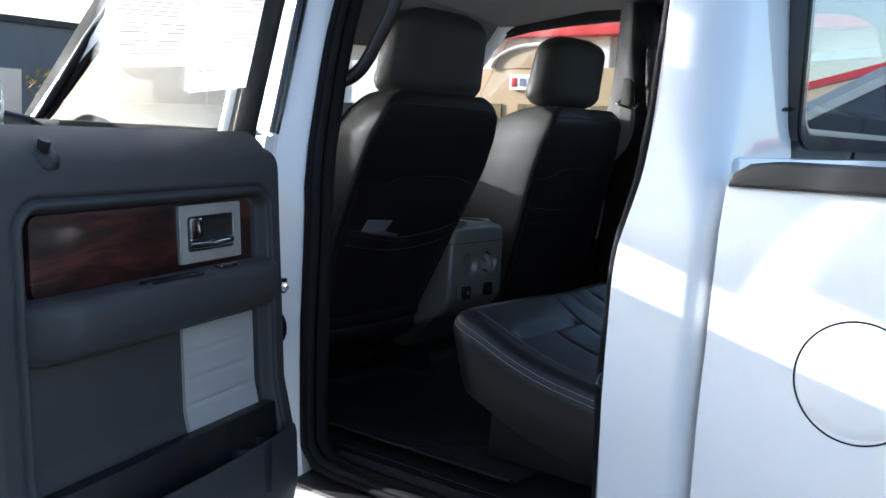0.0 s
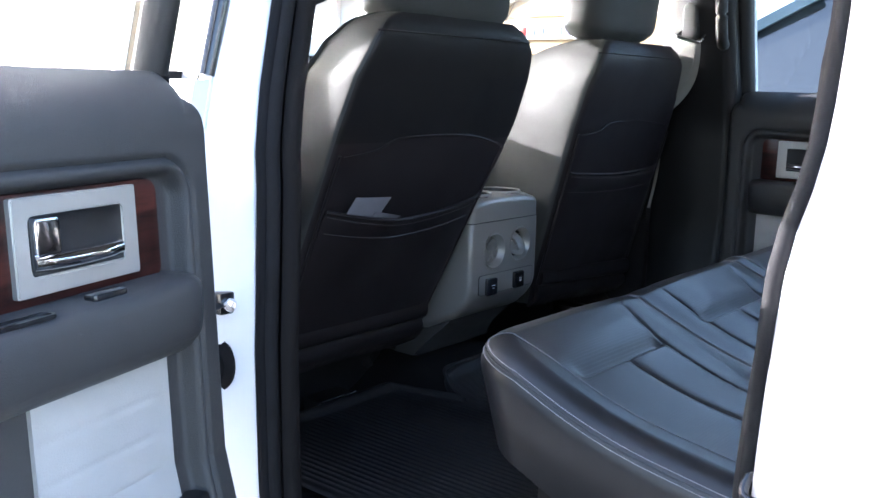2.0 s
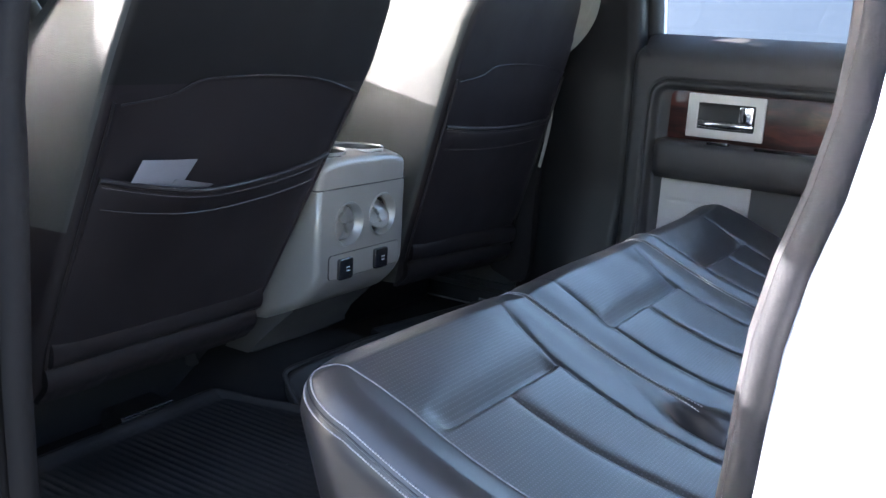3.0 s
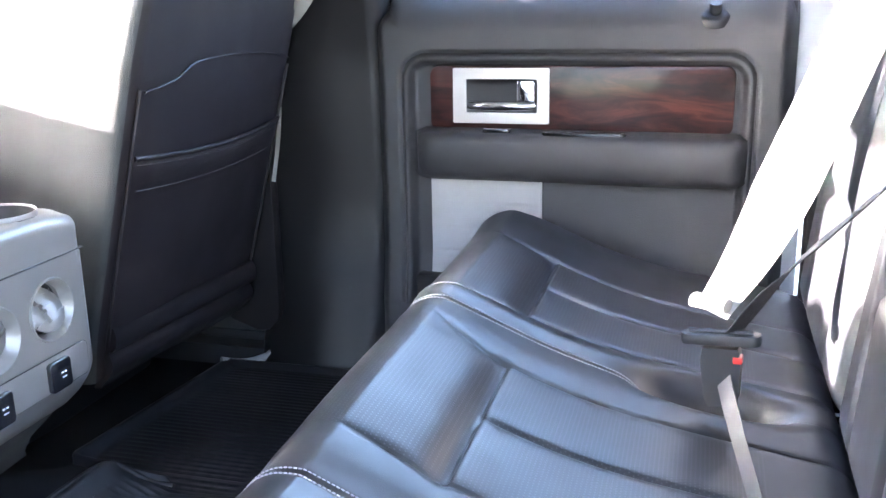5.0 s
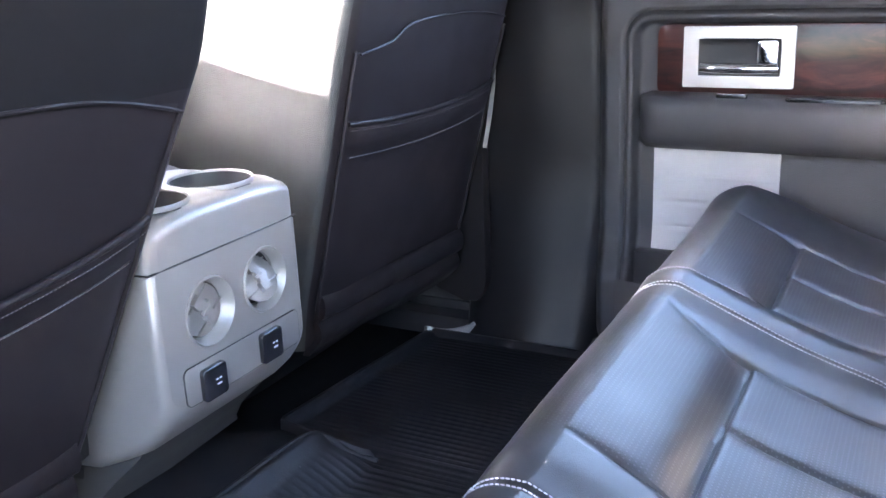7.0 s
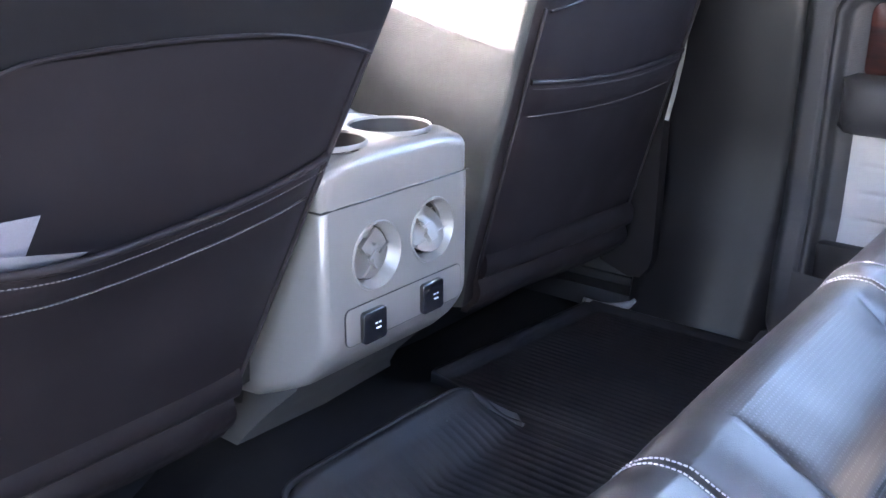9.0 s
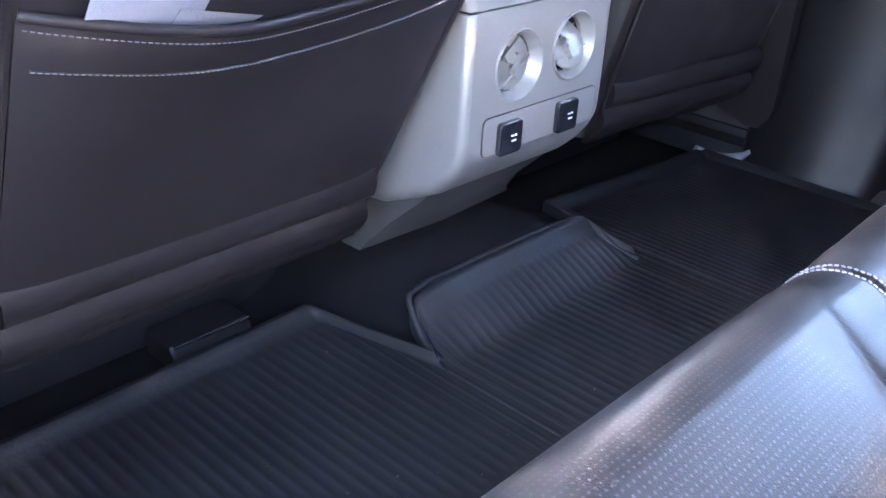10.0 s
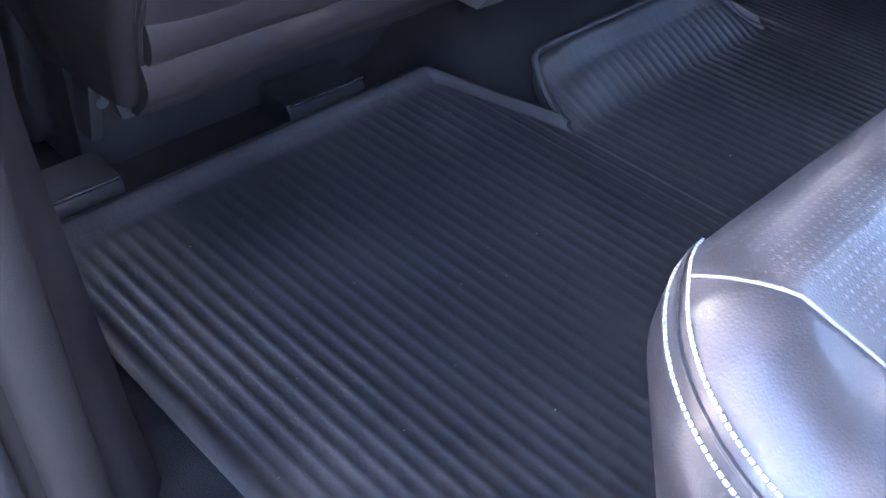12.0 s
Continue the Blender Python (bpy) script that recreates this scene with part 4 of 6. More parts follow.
# ---------------------------------------------------------------- front seats
DRIVER = dict(top=-0.335, lean=0.392, width=[(0.775, 0.222), (0.87, 0.238), (1.04, 0.250), (1.17, 0.260), (1.27, 0.268), (1.36, 0.260), (1.42, 0.240), (1.455, 0.214), (1.471, 0.18)],
              middle=[(0.85, 0.580), (1.27, 0.627)], droop=0.0, corner=0.017, flare=0.006, bolster=0.125, slope=[(0.7, 0.3), (1.0, 1), (1.20, 0.75), (1.34, 0.10), (1.42, 0.06), (1.471, 0.03)])
PASSENGER = dict(top=-0.414, lean=0.27, width=[(0.775, 0.25), (0.85, 0.262), (1.28, 0.266), (1.36, 0.258), (1.42, 0.238), (1.455, 0.212), (1.471, 0.18)],
                 middle=[(0.85, 1.508), (1.27, 1.508)], droop=0.028, corner=0.026, flare=0.006, bolster=0.165, slope=[(0.7, 0.3), (1.0, 1), (1.3, 0.9), (1.43, 0.7), (1.471, 0.3)])


def seat_t(z):
    return lerp_list([(0.70, 0.06), (0.79, 0.09), (0.83, 0.125), (1.0, 0.15), (1.3, 0.14), (1.42, 0.11), (1.455, 0.08), (1.471, 0.04)], z)


def seat_rear(q, z):
    """The middle of a backrest's rear face over height."""
    return q["top"] + (z - 1.452) * q["lean"] - 0.03 * max(0.0, (z - 1.40) / 0.07) ** 2


def backrest_ring(q, z):
    """Outline at a height: flat rear face, rounded corners, flanks that widen forward into the side bolsters."""
    w, t, x0, cy = lerp_list(q["width"], z), seat_t(z), seat_rear(q, z), lerp_list(q["middle"], z)
    b = q["bolster"] * lerp_list(q["slope"], z)
    rc = min(q["corner"], t * 0.45)
    half = [(0.0035 * k ** 4, (w - rc) * k) for k in (0.12, 0.3, 0.5, 0.7, 0.85, 1.0)]
    half += [(0.0035 + rc - rc * math.cos(a), w - rc + rc * math.sin(a)) for a in frange(0.22, 1.40, 6)]
    half += [(rc + (t - rc) * k, w + q["flare"] * k ** 0.8) for k in (0.25, 0.5, 0.75, 1.0)]
    half += [(t + b * 0.55, w + q["flare"] - 0.002), (t + b * 0.88, w + 0.012), (t + b, w - 0.016), (t + b * 0.9, w - 0.05), (t + b * 0.45, w * 0.66), (t + 0.006, w * 0.42), (t, w * 0.15)]
    ring = [Vector((x0 - f, cy + y, z)) for f, y in half]
    ring += [Vector((x0 - f, cy - y, z)) for f, y in half[::-1]]
    return ring


def front_seat(name, label, q, shift, head):
    y0 = q["middle"][-1][1]
    near = head[4] < 0
    s = thing(name, (-0.75 + shift, y0, 0.66), label, "car seat", "front seats")
    zs = [0.775, 0.785, 0.797, 0.815] + frange(0.84, 1.40, 28) + [1.42, 1.435, 1.448, 1.458, 1.466, 1.471]
    rings = [backrest_ring(q, z) for z in zs]
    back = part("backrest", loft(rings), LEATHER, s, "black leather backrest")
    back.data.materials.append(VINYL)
    back.data.materials.append(VINYL_SHADED)
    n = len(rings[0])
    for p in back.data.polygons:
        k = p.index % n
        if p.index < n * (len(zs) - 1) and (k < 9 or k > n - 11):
            # above the driver's seam the shade is painted with the darker copy
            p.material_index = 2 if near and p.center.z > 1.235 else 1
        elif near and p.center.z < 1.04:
            # driver's lower flank: dark vinyl over the leather paints in its shade
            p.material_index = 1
    # rear cover: a thin upholstered panel with a welt down both sides
    W = lambda z: lerp_list(q["width"], z) - 0.024
    C = lambda z: lerp_list(q["middle"], z)
    X = lambda k, z, lift: seat_rear(q, z) - 0.0035 * min(1.0, abs(k)) ** 4 + lift
    z_seam = 1.222 if near else 1.238

    def middle(u, v):
        k = 2 * u - 1
        z = 0.86 + (z_seam + 0.005 - 0.86) * v + 0.02 * (1 - k * k) * v
        return Vector((X(k, z, 0.001 + 0.003 * min(1, min(u, 1 - u) / 0.05)), C(z) + k * W(z), z))

    part("back_cover", sheet(middle, 28, 24), VINYL, back)
    hem = lambda k: 1.084 + 0.030 * abs(k) ** 1.8 if near else 1.122 + 0.012 * abs(k) ** 1.8

    def pocket(u, v):
        k = 2 * u - 1
        zt = hem(k)
        z = 0.862 + (zt - 0.862) * v
        bag = 0.014 * math.sin(math.pi * u) ** 0.5 * (0.25 + 0.75 * v)
        if near:
            bag += 0.024 * math.exp(-((u - 0.28) / 0.2) ** 2) * v ** 2
        # the padded band between the seam and the hem
        start = 0.84 if near else 0.82
        if v > start:
            bag += (0.003 if near else 0.007) * math.sin(math.pi * (v - start) / (1 - start)) ** 0.6 * min(1.0, min(u, 1 - u) / 0.05)
        return Vector((X(k, z, 0.003 + bag), C(z) + k * W(z), z))

    pk = part("seat_pocket", sheet(pocket, 36, 26, (-0.0025, 0, 0)), VINYL, s, "black vinyl map pocket with stitched hem")
    hempath = [pocket(u, 1.0) + Vector((0.002, 0, 0)) for u in frange(0.0, 1, 40)]
    part("hem_piping", tube(hempath, 0.0042, 8), VINYL, pk)
    part("hem_stitching", stitches([p + Vector((0.0030, 0, -0.009)) for p in hempath], 0.0034, 0.0014, 0.0005, (1, 0, 0.3)), mat_thread_dark, pk)
    low = [pocket(u, 0.84 if near else 0.82) + Vector((0.001, 0, 0)) for u in frange(0.02, 0.98, 40)]
    part("pocket_seam", tube(low, 0.0013, 6), VINYL, pk)
    part("pocket_stitching", stitches([p + Vector((0.002, 0, 0)) for p in low], 0.0034, 0.0014, 0.0005, (1, 0, 0.3)), mat_thread_dark, pk)
    seam = [middle(u, 1.0) + Vector((0.003, 0, 0.004 - 0.017 / (1 + math.exp((u - 0.20) / 0.022)) - (0.012 * max(0.0, (u - 0.72) / 0.28) ** 1.4 if near else 0.0))) for u in frange(0, 1, 40)]
    part("upper_seam", tube(seam, 0.0020, 6), VINYL, back)
    for sgn in (-1, 1):
        pp = [(X(1, z, 0.002), C(z) + sgn * (W(z) + 0.004), z) for z in frange(0.80, z_seam - 0.004, 30)]
        part("back_welt", tube(pp, 0.0036, 6), VINYL, back)
    crown = [backrest_ring(q, 1.437)[k] + Vector((0.0012, 0, 0)) for k in list(range(n - 12, n)) + list(range(12))]
    part("crown_seam", tube(crown, 0.0018, 6), VINYL, back)
    # padded roll and valance at the foot of the backrest
    fall = lambda y: -q["droop"] * (y - C(0.85) + W(0.85)) / (2 * W(0.85))
    ys = frange(C(0.85) - W(0.85), C(0.85) + W(0.85), 24)
    part("lower_roll", tube([(seat_rear(q, 0.85) - 0.001, y, 0.850 + fall(y)) for y in ys], 0.0115, 14, flat=1.9), VINYL, s, "padded black roll")
    ragged = lambda u: 0.060 + 0.002 * math.sin(9 * u + y0) + 0.0012 * noise.noise(Vector((u * 60, y0, 0)))

    def valance(u, v):
        y = C(0.83) - W(0.83) - 0.006 + (2 * W(0.83) + 0.008) * u
        return Vector((seat_rear(q, 0.83) - 0.002 + 0.011 * math.sin(math.pi * min(1, v * 1.1)) - 0.018 * v * v, y, 0.829 + fall(y) - ragged(u) * v))

    part("valance", sheet(valance, 90, 10, (-0.012, 0, 0)), VINYL, s, "dark fabric valance")
    # seat cushion
    top = lambda x, y: 0.93 + 0.10 * max(0, (-0.72 - (x - shift)) / 0.5) + 0.03 * (abs(y - y0) / 0.26) ** 4
    part("seat_cushion", pillow(-1.12 + shift, -0.62 + shift, y0 - 0.27, y0 + 0.27, top, 0.045, 0.10, 20, 20), LEATHER, s, "black leather cushion")
    part("seat_base", box(-1.08 + shift, -0.775 + shift, y0 - 0.25, y0 + 0.25, 0.59, 0.86, 0.02), PLASTIC_DARK, s)
    for yy in (-0.19, 0.19):
        rail = box(-1.10 + shift, -0.785 + shift, y0 + yy - 0.02, y0 + yy + 0.02, 0.625, 0.665, 0.004)
        rl = part("seat_rail", rail, PLASTIC_DARK, s, "black seat rail")
        part("riser", prism([(-1.02 + shift, 0.665), (-0.76 + shift, 0.665), (-0.82 + shift, 0.745), (-0.98 + shift, 0.745)], "y", y0 + yy - 0.012, y0 + yy + 0.012, 0.003), PLASTIC_DARK, rl)
    side = prism([(-1.08 + shift, 0.63), (-0.83 + shift, 0.63), (-0.80 + shift, 0.80), (-0.82 + shift, 0.88), (-1.05 + shift, 0.90)], "y", y0 + head[4] * 0.262 - 0.015, y0 + head[4] * 0.262 + 0.015, 0.01, 3)
    part("side_shield", side, PLASTIC_DARK, s, "black plastic side shield")
    bracket = prism([(-0.72 + shift, 0.70), (-0.69 + shift, 0.70), (-0.665 + shift, 0.80), (-0.70 + shift, 0.80)], "y", y0 + head[4] * 0.262 - 0.006, y0 + head[4] * 0.262 + 0.006, 0.002)
    hb = part("hinge_bracket", bracket, PLASTIC_DARK, s, "black hinge bracket")
    part("bolt", disc((-0.685 + shift, y0 + head[4] * 0.255, 0.745), (0.8, 0.3, 0), 0.008, 0.012, 10), STEEL, hb)
    if head[4] > 0:
        rows = []
        for z in frange(0.685, 1.33, 30):
            k = min(1.0, (z - 0.685) / 0.05)
            k = math.sqrt(max(0.05, 1 - (1 - k) ** 2))
            xr = -0.477 - 0.03 * (1 - k)
            yc = y0 + 0.286 - 0.02 * max(0.0, (z - 1.2) / 0.13)
            rows.append([Vector((shift + xr - 0.13 * k, yc + 0.016, z)), Vector((shift + xr - 0.02, yc + 0.018, z)), Vector((shift + xr - 0.004, yc + 0.012, z)), Vector((shift + xr, yc, z)), Vector((shift + xr - 0.006, yc - 0.014, z)), Vector((shift + xr - 0.13 * k, yc - 0.020, z))])
        part("recliner_cover", loft(rows), PILLAR_TRIM, s, "rounded black recliner cover")
    # headrest on two posts
    hw, hx, hz0, hz1 = head[:4]
    yh = head[5]
    rings = []
    for i in range(17):
        v = i / 16
        z = hz0 + (hz1 - hz0) * v
        e = min(1.0, min(v, 1 - v) / 0.22)
        k = math.sqrt(max(0.03, 1 - (1 - e) ** 2))
        wv = hw * (0.86 + 0.14 * k) * (1 - 0.10 * v) * (0.5 + 0.5 * k)
        tv = 0.058 * k * (1 - 0.15 * v)
        cx = hx + 0.04 * (v - 0.5)
        rings.append([Vector((cx + shift + tv * math.copysign(abs(math.cos(a)) ** 0.85, math.cos(a)) - 0.02 * (1 if math.cos(a) < 0 else 0) * abs(math.sin(a)), yh + wv * math.copysign(abs(math.sin(a)) ** 0.62, math.sin(a)), z)) for a in frange(0, 2 * math.pi, 40)[:-1]])
    hd = part("headrest", loft(rings), LEATHER, s, "black leather headrest")
    for yy in (-0.08, 0.08):
        part("headrest_post", tube([(hx + shift, yh + yy, 1.42), (hx + shift, yh + yy, hz0 + 0.02)], 0.006, 8), CHROME, hd)
    return s


mat_thread_dark = mat("grey_thread", (0.12, 0.11, 0.11), 0.7, vary=0.2, vscale=300)
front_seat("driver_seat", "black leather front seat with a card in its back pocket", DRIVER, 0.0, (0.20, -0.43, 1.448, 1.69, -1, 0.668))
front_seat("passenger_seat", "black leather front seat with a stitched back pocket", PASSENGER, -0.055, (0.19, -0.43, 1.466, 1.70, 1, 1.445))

# grey cardboard tag standing in the near pocket
tag = thing("paper_tag", (-0.43, 0.48, 1.10), "folded pale grey card in the seat pocket", "card")
part("card", sheet(lambda u, v: Vector((-0.468 + 0.044 * v + 0.002 * math.sin(4 * u), 0.416 + 0.096 * u, 1.082 + (0.060 - 0.006 * u) * v)), 16, 6, (-0.0012, 0, 0)), CARD, tag)
part("sheet", sheet(lambda u, v: Vector((-0.468 + 0.034 * v, 0.480 + 0.070 * u, 1.078 + (0.032 - 0.014 * u) * v)), 10, 5, (-0.001, 0, 0)), CARD, tag)

# ---------------------------------------------------------------- centre console
console = thing("centre_console", (-0.8, 0.995, 0.7), "satin silver centre console with vents, cup holders and heater switches", "console")


def console_ring(x):
    """Outline across the console at a place along the truck; the lower edges are rounded."""
    k = min(1.0, max(0.0, (-0.50 - x) / 0.05))
    zt = 1.0405
    zb = lerp_list([(-0.70, 0.768), (-0.629, 0.776), (-0.576, 0.800), (-0.545, 0.816), (-0.521, 0.838), (-0.507, 0.856), (-0.498, 0.868)], x)
    wb, wt, rad, rl = 0.133 + 0.004 * k, 0.129 + 0.004 * k, 0.003, 0.022
    lower = [(wb - rl + rl * math.sin(a), zb + rl - rl * math.cos(a)) for a in frange(0, math.pi / 2, 5)]
    right = lower + [(wb, zb + (zt - zb) * 0.55), (wt + 0.004, zt - rad * 1.2), (wt - rad * 0.3, zt - rad * 0.3), (wt - rad, zt)]
    return [Vector((x, 0.995 + y, z)) for y, z in right] + [Vector((x, 0.995 - y, z)) for y, z in right[::-1]]


xs = [-0.498, -0.4990, -0.5015, -0.505, -0.510, -0.52, -0.53, -0.545, -0.56, -0.58, -0.60, -0.63, -0.66, -0.665]
CUPS = ((-0.564, 0.932), (-0.562, 1.046))


def console_top(x, y):
    k = min(1.0, max(0.0, (-0.508 - x) / 0.03))
    z = 1.0965 + 0.006 * (k * k * (3 - 2 * k))
    z -= 0.010 * (abs(y - 0.995) / 0.12) ** 4
    return z


top_skin = pillow(-0.672, -0.4975, 0.861, 1.129, console_top, 0.018, 0.0375, 150, 230, rs=6, under=0.0)
wells = [f for f in top_skin.faces if f.calc_center_median().z > 1.075 and min(math.hypot(f.calc_center_median().x - cx, f.calc_center_median().y - cy) for cx, cy in CUPS) < 0.0513]
bmesh.ops.delete(top_skin, geom=wells, context="FACES")
part("console_top", top_skin, SILVER, console, "satin silver top with two wells")
bodyrings = [[p + Vector((0, (0.995 - p.y) * s, max(0.0, 0.985 - p.z) * s)) for p in console_ring(x)] for x, s in zip(xs, [0.070, 0.043, 0.021, 0.007] + [0] * 20)]
VENTS = ((0.949, 0.971), (1.052, 0.977))
shell = loft(bodyrings, caps=False)
shell.faces.new([v for v in shell.verts if abs(v.co.x - xs[-1]) < 1e-5][::-1])
rim_edges = [e for e in shell.edges if e.is_boundary and abs(e.verts[0].co.x - xs[0]) < 1e-5 and abs(e.verts[1].co.x - xs[0]) < 1e-5]
for vy, vz in VENTS:
    hole = [shell.verts.new((xs[0], vy + 0.041 * math.cos(a), vz + 0.041 * math.sin(a))) for a in frange(0, 2 * math.pi, 40)[:-1]]
    rim_edges += [shell.edges.new((hole[k], hole[(k + 1) % 40])) for k in range(40)]
for f in bmesh.ops.triangle_fill(shell, use_beauty=True, use_dissolve=False, edges=rim_edges)["geom"]:
    if isinstance(f, bmesh.types.BMFace):
        f.smooth = False
part("console_body", shell, SILVER, console, "satin silver moulded body")
part("console_tunnel", prism([(-0.66, 0.70), (-0.66, 1.09), (-0.75, 1.11), (-1.4, 1.02), (-1.5, 0.70)], "y", 0.87, 1.12, 0.01, 3), PLASTIC_DARK, console)
lid = part("armrest_lid", pillow(-1.15, -0.70, 0.872, 1.118, lambda x, y: 1.185 + 0.012 * math.cos((y - 0.995) * 12), 0.03, 0.05, 14, 14), LEATHER, console, "padded black armrest lid")
part("face_seam", tube([(-0.4990, 0.8635, 1.0405), (-0.4978, 0.90, 1.041), (-0.4978, 1.09, 1.041), (-0.4990, 1.1265, 1.0415)], 0.0013, 6), PLASTIC_DARK, console, "dark seam")
for sy in (-1, 1):
    part("side_seam", tube([(-0.4985, 0.995 + sy * 0.133, 1.0405), (-0.53, 0.995 + sy * 0.1365, 1.0405), (-0.62, 0.995 + sy * 0.1365, 1.042)], 0.0011, 6), PLASTIC_DARK, console)
for i, (vy, vz) in enumerate(VENTS):
    vent = part("air_vent", lathe([(0.0425, 0.0), (0.0418, 0.0022), (0.0402, 0.0026), (0.0388, 0.0005), (0.0348, -0.0130), (0.0338, -0.0138), (0.0338, -0.024)], (-0.4975, vy, vz), (1, 0, 0), 48), SILVER, console, "round silver air vent")
    part("vent_well", lathe([(0.0338, -0.020), (0.032, -0.050), (0.001, -0.051)], (-0.4975, vy, vz), (1, 0, 0), 32), PLASTIC_DARK, vent, "dark vent throat")
    shade = SILVER
    turn_m = Matrix.Translation((-0.5125, vy, vz)) @ Matrix.Rotation(radians(38 if i == 0 else 12), 4, "X") @ Matrix.Rotation(radians(-5 if i == 0 else -34), 4, "Y")
    flap = join(lathe([(0.0005, 0.0012), (0.0300, 0.0012), (0.0318, 0.0), (0.0318, -0.0022), (0.0300, -0.0028), (0.0005, -0.0028)], (0, 0, 0), (1, 0, 0), 40), *[box(0.001, 0.0045, -0.0275, 0.0275, q - 0.0009, q + 0.0009, 0.0004) for q in (-0.0145, 0.0145)])
    flap.transform(turn_m)
    part("vent_flap", flap, shade, vent)
    grip = join(prism([(-0.0075, -0.020), (0.0075, -0.020), (0.0075, -0.006), (0.0125, -0.004), (0.0125, 0.004), (0.0075, 0.006), (0.0075, 0.020), (-0.0075, 0.020), (-0.0075, 0.008), (-0.0035, 0.006), (-0.0035, -0.006), (-0.0075, -0.008)], "x", 0.001, 0.0095, 0.001), box(0.006, 0.0115, -0.0085, 0.0085, -0.0018, 0.0018, 0.0006))
    grip.transform(turn_m)
    part("vent_paddle", grip, shade, vent)
plate_out = rrect(1.001, 0.8945, 0.216, 0.046, 0.008)
sw_panel = part("switch_panel", prism(plate_out, "x", -0.502, -0.4955, 0.0012), SILVER, console, "silver switch plate")
part("panel_gap", frame_ring(rrect(1.001, 0.8945, 0.2175, 0.0475, 0.009), rrect(1.001, 0.8945, 0.2155, 0.0455, 0.008), "x", -0.4985, -0.4962), PLASTIC_DARK, sw_panel)
for sy, sz in ((0.936, 0.889), (1.045, 0.892)):
    sw = part("heater_switch", prism(rrect(sy, sz, 0.040, 0.040, 0.005), "x", -0.497, -0.4885, 0.0025, 3), BLACK_GLOSS, console, "black rocker switch with a white mark")
    for dy, dz, w in ((0.0040, -0.0035, 0.008), (0.0005, 0.0030, 0.0035), (0.0065, 0.0030, 0.0035)):
        part("switch_mark", box(-0.4886, -0.4879, sy + dy - w / 2, sy + dy + w / 2, sz + dz - 0.0009, sz + dz + 0.0009), PAPER, sw)
for cx, cy in CUPS:
    cup = part("cup_holder", lathe([(0.0528, -0.006), (0.0524, -0.0004), (0.0518, 0.0002), (0.0512, 0.0000), (0.0505, -0.0010), (0.0500, -0.004)], (cx, cy, 1.1035), (0, 0, 1), 48), SILVER, console, "silver-rimmed cup holder")
    part("cup_well", lathe([(0.0500, -0.003), (0.0475, -0.040), (0.042, -0.046), (0.0005, -0.047)], (cx, cy, 1.1035), (0, 0, 1), 48), PLASTIC_DARK, cup, "dark cup well")
foot = []
for half, z, a, b in ((0.116, 0.862, -0.535, -0.71), (0.118, 0.80, -0.568, -0.71), (0.124, 0.755, -0.616, -0.71), (0.138, 0.722, -0.643, -0.71), (0.148, 0.709, -0.650, -0.71)):
    foot.append([Vector((a, 0.995 - half, z)), Vector((a + 0.008, 0.995, z)), Vector((a, 0.995 + half, z)), Vector((b, 0.995 + half, z)), Vector((b, 0.995 - half, z))])
part("console_foot", loft(foot), FOOT_GREY, console, "grey moulded foot")

# ---------------------------------------------------------------- ribbed floor mat
def mat_h(x, y):
    z = floor_z(y) + 0.012
    t = math.exp(-((y - 1.0) / 0.195) ** 10)
    k = min(1.0, max(0.0, (-0.445 - x) / 0.085))
    return z + t * 0.045 * k ** 0.8 + 0.006 * t


def mat_front(y):
    """The mat's front edge: it steps back beside the tunnel and comes forward again over the ramp."""
    return lerp_list([(0.180, -0.531), (0.190, -0.515), (0.201, -0.480), (0.206, -0.475), (0.240, -0.650), (0.246, -0.654)], abs(y - 1.0))


floor_mat = thing("floor_mat", (-0.3, 1.0, 0.645), "black ribbed rubber floor mat covering the rear footwell", "floor mat")


def mat_sheet():
    Y0, Y1, pitch = 0.248, 1.752, 0.0152
    ys = []
    y = Y0
    ys += [(Y0, 0.010), (Y0 + 0.004, 0.013), (Y0 + 0.014, 0.013), (Y0 + 0.019, 0.003)]
    y = Y0 + 0.028
    while y < Y1 - 0.03:
        ys += [(y, 0.0), (y + 0.0014, 0.0007), (y + 0.0058, 0.0007), (y + 0.0072, 0.0)]
        y += pitch
    ys += [(Y1 - 0.019, 0.003), (Y1 - 0.014, 0.013), (Y1 - 0.004, 0.013), (Y1, 0.010)]
    ys += [(y, 0.0) for c in (0.178, 0.183, 0.188, 0.194, 0.200, 0.206, 0.214, 0.222, 0.231, 0.239, 0.244, 0.249) for y in (1 - c, 1 + c)]
    ys.sort()
    us = [0.0, 0.004, 0.014, 0.022, 0.035, 0.05] + frange(0.06, 1.0, 40)
    bm = bmesh.new()
    rows = []
    for y, rib in ys:
        xf = mat_front(y)
        row = []
        for i, u in enumerate(us):
            x = xf + (0.16 - xf) * u
            d = x - xf
            lip = 0.013 * (1.0 if 0.003 < d < 0.013 else (0.6 if d <= 0.003 else max(0.0, 1 - (d - 0.013) / 0.012)))
            k = min(1.0, max(0.0, (d - 0.03) / 0.03))
            row.append(bm.verts.new((x, y, mat_h(x, y) + max(lip, rib * k if rib < 0.01 else rib))))
        row.insert(0, bm.verts.new((xf - 0.001, y, mat_h(xf, y) - 0.01)))
        rows.append(row)
    for a, b in zip(rows, rows[1:]):
        for i in range(len(a) - 1):
            bm.faces.new((a[i], a[i + 1], b[i + 1], b[i]))
    return smooth(bm, 28)


part("ribbed_sheet", mat_sheet(), MAT_RUBBER, floor_mat, "ribbed black rubber")
